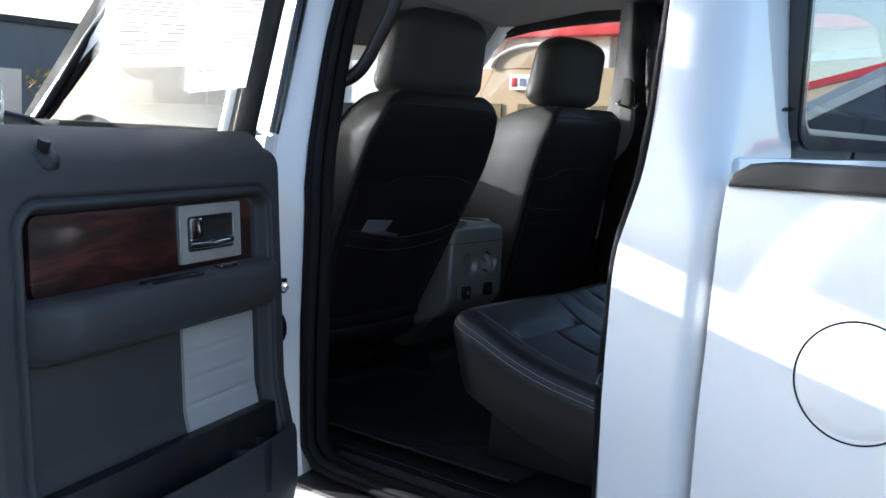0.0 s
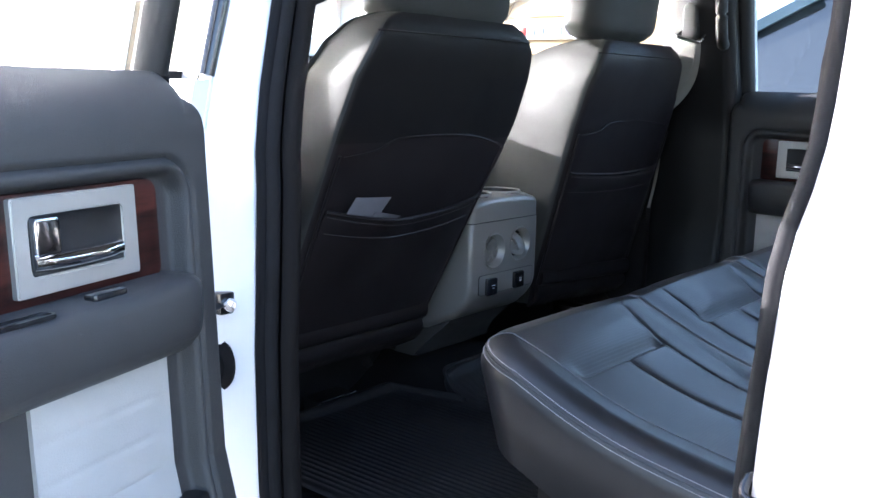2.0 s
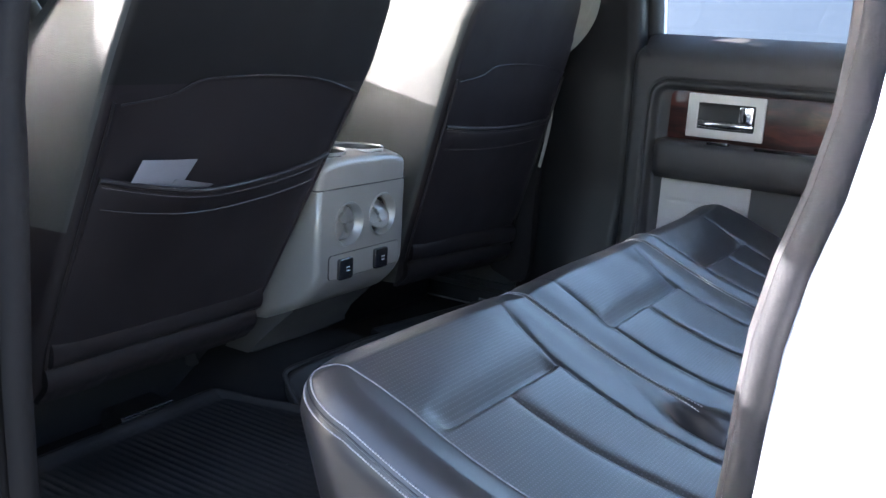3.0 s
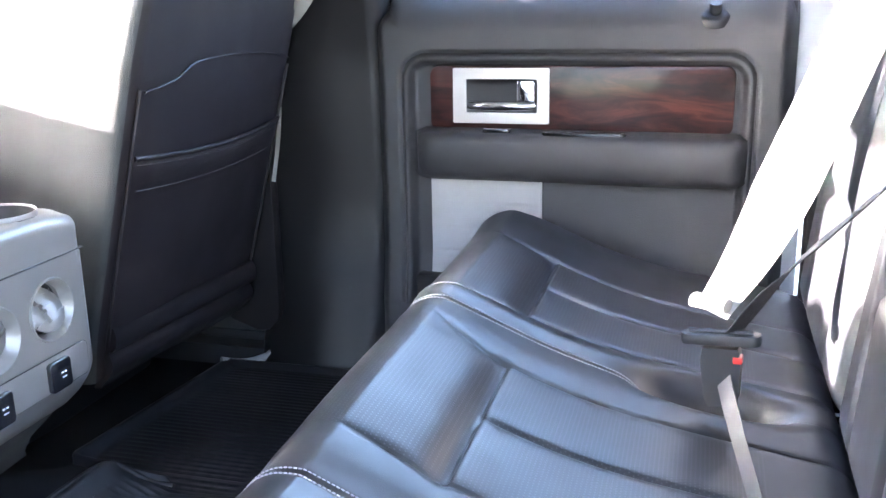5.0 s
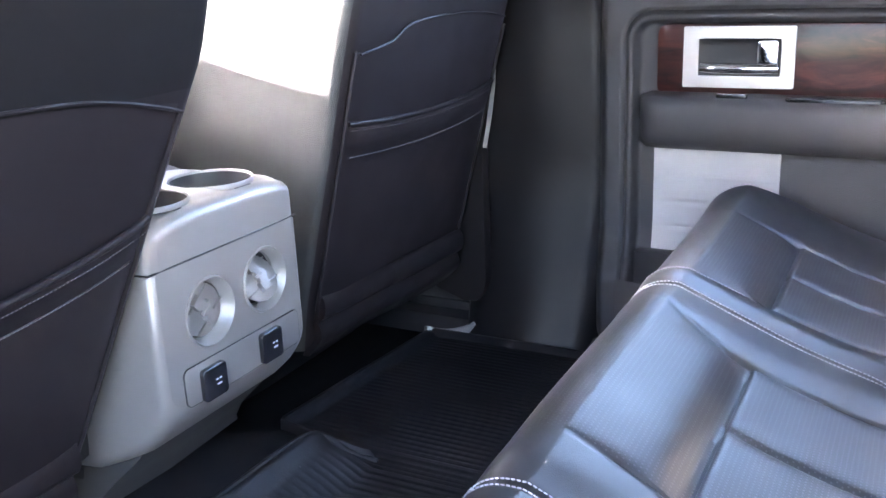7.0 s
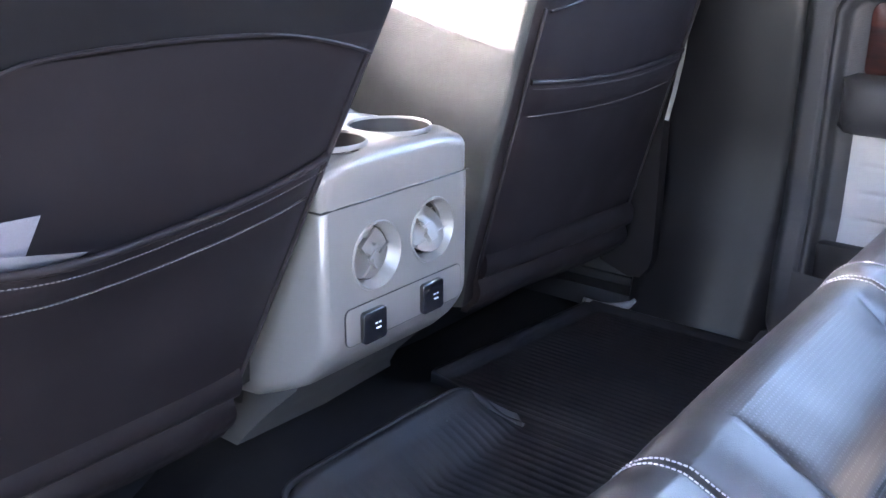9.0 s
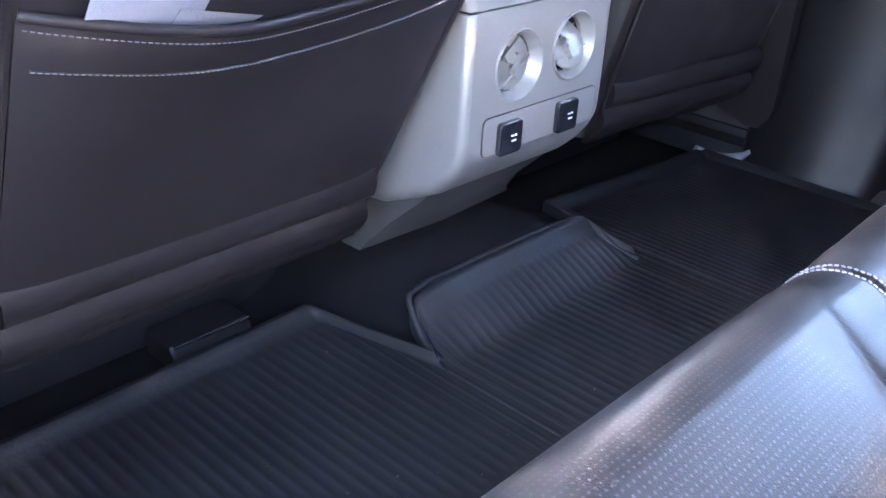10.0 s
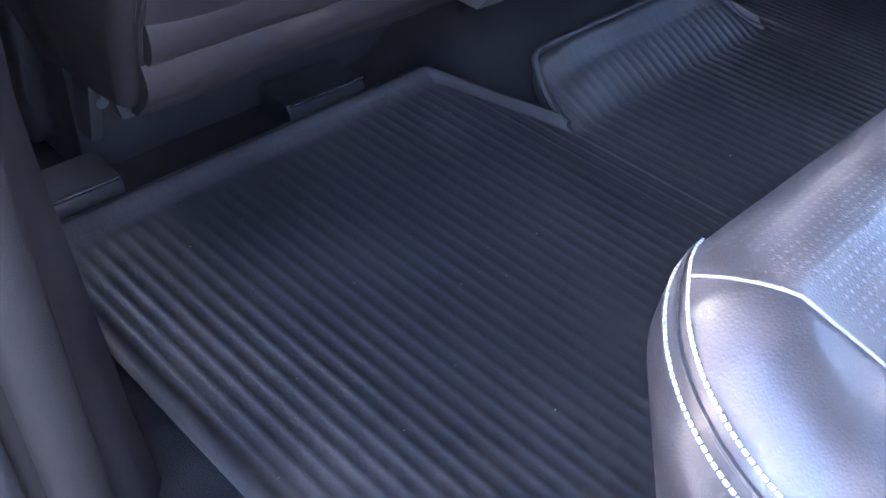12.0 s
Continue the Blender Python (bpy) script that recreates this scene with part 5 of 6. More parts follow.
# rim round the ramp over the tunnel, with its rounded ends
rim = [(-0.455, 0.798, mat_h(-0.445, 0.79) + 0.006), (-0.485, 0.802, mat_h(-0.48, 0.80) + 0.008), (-0.515, 0.810, mat_h(-0.515, 0.83) + 0.004), (-0.531, 0.825, mat_h(-0.53, 0.86) + 0.006), (-0.532, 0.90, mat_h(-0.53, 0.95) + 0.006), (-0.532, 1.0, mat_h(-0.53, 1.0) + 0.006), (-0.531, 1.09, mat_h(-0.53, 1.05) + 0.005), (-0.528, 1.155, mat_h(-0.53, 1.14) + 0.002), (-0.510, 1.178, mat_h(-0.515, 1.17) + 0.001), (-0.48, 1.190, mat_h(-0.48, 1.20) + 0.004), (-0.445, 1.198, mat_h(-0.445, 1.21) + 0.004)]
part("ramp_rim", tube(spline(rim, 5), 0.0045, 8), MAT_RUBBER, floor_mat)
# black rail covers on the floor ahead of the mat
for y0 in (0.275, 0.60):
    cover = thing("rail_cover", (-0.73, y0, 0.62), "black plastic seat rail end cover on the floor", "rail cover", "seat rail covers")
    part("cover", prism([(-0.765, 0.60), (-0.706, 0.60), (-0.704, 0.628), (-0.712, 0.638), (-0.765, 0.640)], "y", y0, y0 + 0.115, 0.005), PLASTIC_DARK, cover)
    part("lip", tube([(-0.707, y0 + 0.004, 0.638), (-0.707, y0 + 0.111, 0.638)], 0.0025, 8), BLACK_GLOSS, cover)
# crumbs and lint on the mat and carpet
dust = random.Random(11)
bits = bmesh.new()
for i in range(70):
    x, y = dust.uniform(-0.62, 0.02), dust.choice((dust.uniform(0.19, 0.24), dust.uniform(0.27, 1.1), dust.uniform(0.27, 0.9)))
    z = (mat_h(x, y) + 0.0012) if y > 0.248 and x > mat_front(y) + 0.02 else floor_z(y) + 0.004
    r = dust.uniform(0.0006, 0.0018)
    q = [bits.verts.new((x + r * dust.uniform(-1, 1), y + r * dust.uniform(-1, 1), z + r * dust.uniform(0.2, 1.2))) for k in range(4)]
    for a, b, c in ((0, 1, 2), (0, 3, 1), (1, 3, 2), (2, 3, 0)):
        bits.faces.new((q[a], q[b], q[c]))
crumbs = part("floor_crumbs", bits, PALE_PANEL)
tagged(crumbs, "pale crumbs and lint scattered on the floor mat", "crumbs", kind="stuff")
edge_cap = thing("shield_edge", (-0.61, 1.76, 0.61), "pale curved edge of the seat's side shield", "trim cap")
part("cap", tube(spline([(-0.655, 1.735, 0.625), (-0.62, 1.765, 0.612), (-0.585, 1.785, 0.618), (-0.565, 1.79, 0.635)], 5), 0.014, 8, flat=0.55), PALE_PANEL, edge_cap)

# ---------------------------------------------------------------- rear bench
bench = thing("rear_bench_seat", (0.2, 1.0, 0.66), "black leather rear bench with perforated centres and pale double stitching", "bench seat")
BX, BY0, BY1, BR = -0.075, 0.266, 1.715, 0.108


def groove(d, width, depth):
    return -depth * math.exp(-(d / width) ** 2)


CREASES = ([(-0.03, 0.671), (0.075, 0.632), (0.164, 0.622), (0.30, 0.603)], [(-0.03, 0.825), (0.3, 0.815)], [(-0.03, 1.150), (0.02, 1.118), (0.06, 1.097), (0.3, 1.090)], [(-0.03, 1.245), (0.06, 1.262), (0.3, 1.272)], [(-0.03, 1.52), (0.3, 1.50)])
SEAMS = (0.737, 1.193)


def cushion_z(x, y):
    z = 0.983
    q = max(0.0, x + 0.015)
    z -= 0.44 * q if q < 0.10 else (0.44 * q - 0.8 * (q - 0.10) ** 2 if q < 0.275 else 0.0965 + 0.16 * (q - 0.275))
    z -= 0.007 * math.exp(-((y - 0.74) / 0.10) ** 2)
    # raised rolls beside the seams
    for c, w, h in ((0.690, 0.026, 0.002), (0.785, 0.026, 0.002), (1.145, 0.030, 0.002), (1.228, 0.022, 0.006), (1.62, 0.07, 0.008), (0.30, 0.03, 0.004)):
        z += h * math.exp(-((y - c) / w) ** 2)
    z += 0.005 * max(0.0, (y - 1.23) / 0.4)
    # lengthwise creases
    if x > -0.03:
        f = min(1.0, (x + 0.03) / 0.06)
        for table in CREASES:
            d = y - lerp_list(table, x)
            z += groove(d, 0.0024, 0.0026 * f) + groove(d, 0.009, 0.0013 * f)
    for c in SEAMS:
        z += groove(y - c, 0.0035, 0.0030)
        # pockets at the back of the seams for the buckles
        dx, dy = (x - 0.315) / 0.080, (y - c + (0.04 if c < 1 else -0.008)) / 0.038
        z -= 0.042 / (1 + math.exp(min(50.0, 7 * (math.hypot(dx, dy) - 1.0))))
    # cross creases of the centres
    for a, b, cx in ((0.37, 0.622, 0.091), (0.822, 1.092, 0.082), (1.268, 1.51, 0.075)):
        inside = 1 / (1 + math.exp(-(y - a) / 0.006)) * 1 / (1 + math.exp((y - b) / 0.006))
        z += inside * (groove(x - cx, 0.020 if x < cx else 0.0045, 0.012) + 0.0015 * math.exp(-((x - cx + 0.06) / 0.035) ** 2))
        mid = (a + b) / 2
        if x > cx:
            z += (groove(y - mid, 0.0028, 0.0032 * min(1, (x - cx) / 0.02)) + groove(y - mid, 0.010, 0.0018)) * inside
    z += 0.0012 * noise.noise(Vector((x * 6, y * 4, 1.7)))
    return z


ROLL, INNER = 0.048, BR - 0.048


def outline(x, y):
    """Moves a point of the inner rectangle into the outline with rounded front corners; gives it and its outward direction there."""
    for cy, sy in ((BY0 + BR, -1), (BY1 - BR, 1)):
        dx, dy = BX + BR - x, (y - cy) * sy
        if dx > 0 and dy > 0:
            m, a = max(dx, dy), math.atan2(dx, dy)
            return BX + BR - m * math.sin(a), cy + sy * m * math.cos(a), Vector((-math.sin(a), sy * math.cos(a)))
    if x <= BX + ROLL + 1e-6:
        return x, y, Vector((-1, 0))
    if y <= BY0 + ROLL + 1e-6 or y >= BY1 - ROLL - 1e-6:
        return x, y, Vector((0, -1 if y < 1 else 1))
    return x, y, Vector((1, 0))


def cushion_mesh(nx, ny, rs=8, depth=0.125, under=0.03):
    def line(a, b, n):
        q = [(a, 1.0, depth), (a, 1.0, depth / 2)] + [(a, 1 - k / rs, 0.0) for k in range(rs)]
        q += [(a + (b - a) * k / n, 0.0, 0.0) for k in range(n + 1)]
        return q + [(b, k / rs, 0.0) for k in range(1, rs + 1)] + [(b, 1.0, depth / 2), (b, 1.0, depth)]

    bm = bmesh.new()
    rows = []
    for x, ex, px in line(BX + ROLL, 0.475 - ROLL, nx):
        row = []
        for y, ey, py in line(BY0 + ROLL, BY1 - ROLL, ny):
            e, dep = max(ex, ey), max(px, py)
            ox, oy, n = outline(x, y)
            a = e * math.pi / 2
            r = ROLL * math.sin(a) - under * dep / depth
            row.append(bm.verts.new((ox + n.x * r if e else ox, oy + n.y * r if e else oy, cushion_z(ox, oy) - ROLL + ROLL * math.cos(a) - dep)))
        rows.append(row)
    for a, b in zip(rows, rows[1:]):
        for k in range(len(a) - 1):
            bm.faces.new((a[k], a[k + 1], b[k + 1], b[k]))
    bmesh.ops.remove_doubles(bm, verts=bm.verts, dist=1e-5)
    bmesh.ops.dissolve_degenerate(bm, edges=bm.edges, dist=1e-6)
    rim = [e for e in bm.edges if e.is_boundary]
    bmesh.ops.holes_fill(bm, edges=rim, sides=0)
    bmesh.ops.recalc_face_normals(bm, faces=bm.faces)
    return smooth(bm, 60)


cush = cushion_mesh(130, 420)
HOLES = [(a, b, x0, x1) for a, b in ((0.350, 0.620), (0.826, 1.088), (1.272, 1.50)) for x0, x1 in ((-0.080, 0.086), (0.086, 0.37))]


def cut_out(region, keep):
    """The cushion's faces that lie in a region (keep) or in none of them."""
    bm = cush.copy()
    out = []
    for f in bm.faces:
        c = f.calc_center_median()
        hit = any(a < c.y < b and x0 < c.x < x1 and c.z > 0.80 and f.normal.z > 0.05 for a, b, x0, x1 in region)
        if hit != keep:
            out.append(f)
    bmesh.ops.delete(bm, geom=out, context="FACES")
    return bm


cush.normal_update()
cushion = part("cushion", cut_out(HOLES, False), LEATHER_SMOOTH, bench, "black leather seat cushion")
for region in HOLES:
    part("perforated_centre", cut_out([region], True), LEATHER_HOLES, cushion, "perforated leather panel")
cush.free()


def edge_point(x, y, elev, lift=0.0008):
    """A point on the rolled edge over a place of the inner outline, at an angle from upright."""
    ox, oy, n = outline(x, y)
    a, r = radians(elev), ROLL + lift
    return Vector((ox + n.x * r * math.sin(a), oy + n.y * r * math.sin(a), cushion_z(ox, oy) - ROLL + r * math.cos(a)))


def seam_line(y_at, x1=0.30, n=50, low=88):
    x0 = BX + ROLL
    y = y_at(x0)
    if y < BY0 + BR:
        # where this line meets the rounded corner
        x0 = BX + BR - math.sqrt(max(0.0, INNER ** 2 - (BY0 + BR - y) ** 2))
        ang = math.acos(min(1.0, (BY0 + BR - y) / INNER))
        nn = Vector((-math.sin(ang), -math.cos(ang)))
    else:
        nn = Vector((-1, 0))
    pts = []
    for a in frange(low, 6, 9):
        r = radians(a)
        pts.append(Vector((x0 + nn.x * 0.0488 * math.sin(r), y + nn.y * 0.0488 * math.sin(r), cushion_z(x0, y) - ROLL + 0.0488 * math.cos(r))))
    for x in frange(x0, x1, n):
        y = y_at(x)
        pts.append(Vector((x, y, cushion_z(x, y) + 0.0008)))
    return pts


def add_stitch(y_at, x1=0.30, to=cushion, lift=(-0.25, 0, 1), low=88):
    part("stitching", stitches(seam_line(y_at, x1=x1, low=low), 0.0036, 0.0009, 0.0008, lift), THREAD, to, "pale stitching")


for c in SEAMS:
    add_stitch(lambda x, c=c: c - 0.0048, 0.25)
    add_stitch(lambda x, c=c: c + 0.0048, 0.25)
# single seam ridge from the corner along the near centre, its highlight painted pale
y_in = 0.334
phi = math.acos((BY0 + BR - y_in) / INNER)
row = []
for k in frange(0, 1, 12):
    turn = radians(64) + (phi - radians(64)) * k
    q = INNER / max(math.sin(turn), math.cos(turn))
    row.append(edge_point(BX + BR - q * math.sin(turn), BY0 + BR - q * math.cos(turn), 50 * (1 - k)))
x_in = BX + BR - INNER * math.sin(phi)
for x in frange(x_in, 0.36, 60)[1:]:
    y = lerp_list([(x_in, y_in), (0.02, 0.342), (0.06, 0.347), (0.36, 0.350)], x)
    row.append(Vector((x, y, cushion_z(x, y) + 0.0008)))
part("seam_highlight", tube(row, 0.0009, 6), SEAM_GLINT, cushion, "leather seam ridge with its highlight in pale colour")
add_stitch(lambda x: lerp_list(CREASES[3], x) - 0.004, 0.05, low=60)


# double stitched edge seam: along the near end, round the corner, down the front
def rim_point(off, s):
    elev = 66 if off else 51
    if s < 0.6:
        x = 0.38 - (0.38 - BX - BR) * (s / 0.6)
        return edge_point(x, BY0 + ROLL, elev)
    k = (s - 0.6) / 0.4
    turn = radians(88) * min(1.0, k / 0.72)
    elev += (96 - elev) * max(0.0, (k - 0.5) / 0.5) ** 1.4
    q = INNER / max(math.sin(turn), math.cos(turn))
    return edge_point(BX + BR - q * math.sin(turn), BY0 + BR - q * math.cos(turn), elev)


for off in (0, 1):
    part("edge_stitching", stitches([rim_point(off, s) for s in frange(0, 1, 120)], 0.0032, 0.0003, 0.0009, (-0.2, -0.6, 0.8)), THREAD, cushion, "pale double stitching")
mid_rim = [(rim_point(0, s) + rim_point(1, s)) / 2 for s in frange(0, 1, 60)]
part("edge_welt", tube(mid_rim, 0.0014, 6), LEATHER_SMOOTH, cushion)
# seat frame below
part("seat_box", prism([(0.02, 0.648), (0.03, 0.84), (0.43, 0.83), (0.43, 0.648)], "y", 0.36, 1.66, 0.01), PLASTIC_DARK, bench, "dark seat base")


# backrest: three padded sections that lean back
def back_pad(y0, y1):
    def top(a, y):
        k = (y - y0) / (y1 - y0)
        z = 0.046 + 0.015 * math.sin(math.pi * k) ** 0.6 * math.sin(math.pi * min(1, a / 0.60))
        for c in (0.28, 0.72):
            z += groove(k - c, 0.02, 0.012)
        z += groove(a - 0.22, 0.012, 0.012) * (0.28 < k < 0.72)
        return z
    bm = pillow(0.0, 0.62, y0, y1, top, 0.04, 0.06, 40, 40, rs=6)
    lean = radians(8.0)
    m = Matrix.Translation((0.498, 0, 0.845)) @ Matrix(((math.sin(lean), 0, -math.cos(lean), 0), (0, 1, 0, 0), (math.cos(lean), 0, math.sin(lean), 0), (0, 0, 0, 1)))
    bm.transform(m)
    bmesh.ops.recalc_face_normals(bm, faces=bm.faces)
    return bm


for a, b in ((0.29, 0.80), (0.81, 1.19), (1.20, 1.71)):
    part("backrest", back_pad(a, b), LEATHER_BACK, bench, "black leather backrest section")

# ---------------------------------------------------------------- belts
def seat_belt(name, label, path, width, across, material):
    b = thing(name, path[0], label, "seat belt")
    part("webbing", strap(spline(path, 6), width, 0.0016, across), material, b)
    return b


far_path = [(0.590, 1.535, 1.58), (0.555, 1.497, 1.49), (0.43, 1.357, 1.20), (0.362, 1.287, 1.05), (0.312, 1.236, 0.972)]
rb = thing("rear_seat_belt", far_path[0], "pale grey seat belt stretched across the rear backrest to its buckle", "seat belt")
part("webbing", strap(spline(far_path, 6), [0.078 - 0.034 * max(0.0, (k - 15) / 9) for k in range(25)], 0.0016, (0.95, -0.22, 0.18)), BELT_PALE, rb)
part("loop_end", tube([(0.290, 1.243, 0.985), (0.330, 1.222, 0.985)], 0.013, 10, flat=0.7), BELT_PALE, rb)
cb = seat_belt("rear_seat_belt", "dark twisted seat belt running to the centre buckle", [(0.54, 0.74, 1.40), (0.47, 0.89, 1.245), (0.42, 0.991, 1.149), (0.395, 1.041, 1.104), (0.368, 1.078, 1.057), (0.336, 1.128, 0.988)], 0.026, (0.5, -0.4, 0.75), BELT)
aim = Matrix.Translation((0.322, 1.132, 0.978)) @ Matrix.Rotation(radians(-8), 4, "Z") @ Matrix.Rotation(radians(-4), 4, "Y") @ Matrix.Scale(0.84, 4)
tongue_bm = join(prism(rrect(0, 0, 0.105, 0.028, 0.012), "z", -0.009, 0.007, 0.005), tube([(-0.042, 0, 0.008), (0.042, 0, 0.008)], 0.004, 8))
tongue_bm.transform(aim)
part("tongue", tongue_bm, PLASTIC_DARK, cb, "black belt tongue")
seat_belt("lap_belt", "slack grey lap belt hanging from the buckle", [(0.322, 1.150, 0.955), (0.330, 1.11, 0.925), (0.344, 1.05, 0.895), (0.356, 0.96, 0.885), (0.362, 0.87, 0.888), (0.366, 0.79, 0.88)], 0.020, (0.4, 0.3, 0.85), BELT_GREY)
bk = thing("belt_buckle", (0.335, 1.16, 0.86), "black seat belt buckle with a red button", "belt buckle", "belt buckles")
house = loft([[Vector((sx * w, sy * 0.014, z)) for sx, sy in ((-1, -1), (1, -1), (1, 1), (-1, 1))] for w, z in ((0.018, -0.095), (0.023, -0.08), (0.026, -0.03), (0.023, -0.012))])
house.transform(aim)
part("housing", house, PLASTIC_DARK, bk)
button = box(0.016, 0.0285, -0.0150, 0.002, -0.032, -0.022, 0.002)
button.transform(aim)
part("release_button", button, RED, bk)
bk2 = thing("belt_buckle", (0.335, 0.667, 0.86), "black seat belt buckle sunk in the seat joint", "belt buckle", "belt buckles")
part("housing", box(0.315, 0.365, 0.672, 0.702, 0.845, 0.868, 0.008), BLACK_GLOSS, bk2)
part("rim", frame_ring(rrect(0.336, 0.690, 0.072, 0.086, 0.03), rrect(0.336, 0.690, 0.060, 0.074, 0.026), "z", 0.866, 0.882, 0.002), BLACK_GLOSS, bk2)
nb = seat_belt("rear_seat_belt", "black seat belt hanging beside the near seat end", [(0.350, 0.672, 0.870), (0.400, 0.635, 0.975), (0.452, 0.585, 1.10), (0.52, 0.46, 1.28), (0.58, 0.30, 1.48)], 0.036, (0.6, 0.6, -0.2), BELT)
part("latch_end", tube([(0.336, 0.690, 0.862), (0.352, 0.672, 0.882)], 0.013, 10, flat=1.5), PLASTIC_DARK, nb, "black plastic latch end")
fb = seat_belt("front_seat_belt", "pale front seat belt hanging from the far centre post", [(-0.416, 1.727, 1.494), (-0.418, 1.726, 1.455), (-0.428, 1.728, 1.41), (-0.455, 1.735, 1.36), (-0.53, 1.74, 1.28)], 0.046, (1, 0.15, 0.2), BELT_PALE)
part("webbing", strap(spline([(-0.402, 1.734, 1.494), (-0.400, 1.735, 1.44), (-0.416, 1.745, 1.38), (-0.46, 1.76, 1.325), (-0.54, 1.765, 1.26)], 6), 0.034, 0.0016, (1, 0.2, 0.1)), BELT_PALE, fb)
# added narrow strip; its pale colour stands for a sunlit streak beside the seat
part("webbing", strap(spline([(-0.506, 1.776, 1.15), (-0.511, 1.778, 1.11), (-0.520, 1.781, 1.06), (-0.533, 1.784, 1.0)], 6), 0.008, 0.0016, (1, 0.25, 0.2)), BELT_PALE, fb)
part("guide", tube(spline([(-0.444, 1.742, 1.516), (-0.449, 1.722, 1.503), (-0.432, 1.718, 1.496), (-0.395, 1.718, 1.488), (-0.379, 1.722, 1.488), (-0.376, 1.742, 1.504)], 5), 0.006, 8), CHROME, fb, "bright belt guide loop")
part("guide_cover", prism(rrect(-0.412, 1.542, 0.046, 0.105, 0.022), "y", 1.715, 1.76, 0.010, 3), PLASTIC_DARK, fb)
seat_belt("front_seat_belt", "dark front seat belt on the near centre post", [(-0.50, 0.245, 1.55), (-0.50, 0.225, 1.40), (-0.505, 0.215, 1.2), (-0.51, 0.20, 0.95)], 0.046, (1, 0.2, 0), BELT)

# ---------------------------------------------------------------- papers on the open door's window
def window_paper(x, z, w, h, tilt, lines, label):
    ob = thing("window_paper", (0, 0, 0), label, "paper", "papers on the window")
    lean = math.atan(0.32)
    m = left_m @ Matrix.Translation((x, -0.071 + 0.32 * (z - 1.35), z)) @ Matrix.Rotation(-lean, 4, "X") @ Matrix.Rotation(radians(tilt), 4, "Y")
    ob.matrix_world = m
    part("sheet", box(-w / 2, w / 2, -0.0004, 0.0004, -h / 2, h / 2), SHEET, ob, world=False)
    for zz, x0, x1, t in lines:
        y = 0.0009
        part("print_line", box(x0 * w, x1 * w, 0.0004, y, zz * h - t, zz * h + t), INK, ob, world=False)
    return ob


rng = random.Random(5)
rows1 = []
for i in range(34):
    zz = -0.42 + i * 0.0255
    if i % 9 in (4, 8):
        continue
    if i % 9 < 4:
        rows1 += [(zz, -0.42, 0.42 - 0.12 * rng.random(), 0.0007)]
    else:
        rows1 += [(zz, -0.42, -0.30 + 0.2 * rng.random(), 0.0008), (zz, 0.02, 0.15 + 0.2 * rng.random(), 0.0008)]
rows2 = []
for i in range(26):
    zz = -0.20 + i * 0.026
    if i in (7, 8, 14, 15, 20):
        continue
    rows2 += [(zz, -0.38 + (0.2 if i in (6, 16) else 0), 0.36 - 0.2 * rng.random(), 0.0007)]
rows2 += [(0.0, -0.462, -0.457, 0.128), (0.0, 0.457, 0.462, 0.128), (-0.28, -0.46, 0.46, 0.0005), (-0.46, -0.46, 0.46, 0.0005), (-0.36, 0.20, 0.42, 0.0009), (-0.40, 0.26, 0.40, 0.0009)]
window_paper(0.405, 1.590, 0.216, 0.279, 5, rows1, "white printed sheet with dense grey lines on the window")
window_paper(0.172, 1.566, 0.216, 0.279, 7, rows2, "white printed form with a ruled border on the window")


# ---------------------------------------------------------------- outside
def ground_sheet():
    bm = bmesh.new()
    n = 40
    R = [0, 3, 8, 20, 60, 200, 900]
    prev = None
    for r in R:
        ring = [bm.verts.new((r * math.cos(2 * math.pi * k / n), r * math.sin(2 * math.pi * k / n), 0)) for k in range(n)] if r else [bm.verts.new((0, 0, 0))]
        if prev:
            for k in range(n):
                if len(prev) == 1:
                    bm.faces.new((prev[0], ring[k], ring[(k + 1) % n]))
                else:
                    bm.faces.new((prev[k], ring[k], ring[(k + 1) % n], prev[(k + 1) % n]))
        prev = ring
    return bm


g = part("ground", ground_sheet(), ASPHALT)
tagged(g, "dark grey asphalt parking lot", "asphalt", kind="structure")


def shop_building(name, label, x0, x1, y, depth, h, face, upper, fascia, sign=None):
    """A low shopping building. face: -1 fronts towards -y, 1 towards +y."""
    b = thing(name, ((x0 + x1) / 2, y, 0), label, "building")
    ya, yb = (y, y + depth) if face < 0 else (y - depth, y)
    part("wall", box(x0, x1, ya, yb, 0, h), upper, b)
    f = y + face * 0.02
    out = lambda d: sorted((f, f + face * d))
    part("fascia", box(x0 - 0.4, x1 + 0.4, *out(0.9), h - 0.75, h + 0.05, 0.04), fascia, b, "red metal roof fascia")
    part("parapet", box(x0 - 0.2, x1 + 0.2, *out(0.5), h + 0.05, h + 0.3, 0.02), fascia, b)
    n = int((x1 - x0) / 4.2)
    for i in range(n):
        xa = x0 + 0.6 + i * (x1 - x0 - 1.2) / n
        w = (x1 - x0 - 1.2) / n
        win = part("shop_window", box(xa + 0.3, xa + w - 0.3, *out(0.06), 0.45, 2.7), DARK_GLASS, b)
        part("window_frame", box(xa + 0.22, xa + w - 0.22, *out(0.10), 2.7, 2.8), SATIN, win)
        part("mullion", box(xa + w / 2 - 0.04, xa + w / 2 + 0.04, *out(0.10), 0.45, 2.7), SATIN, win)
        part("pier", box(xa - 0.3, xa + 0.3, *out(0.35), 0, h - 0.75, 0.02), upper, b)
    return b


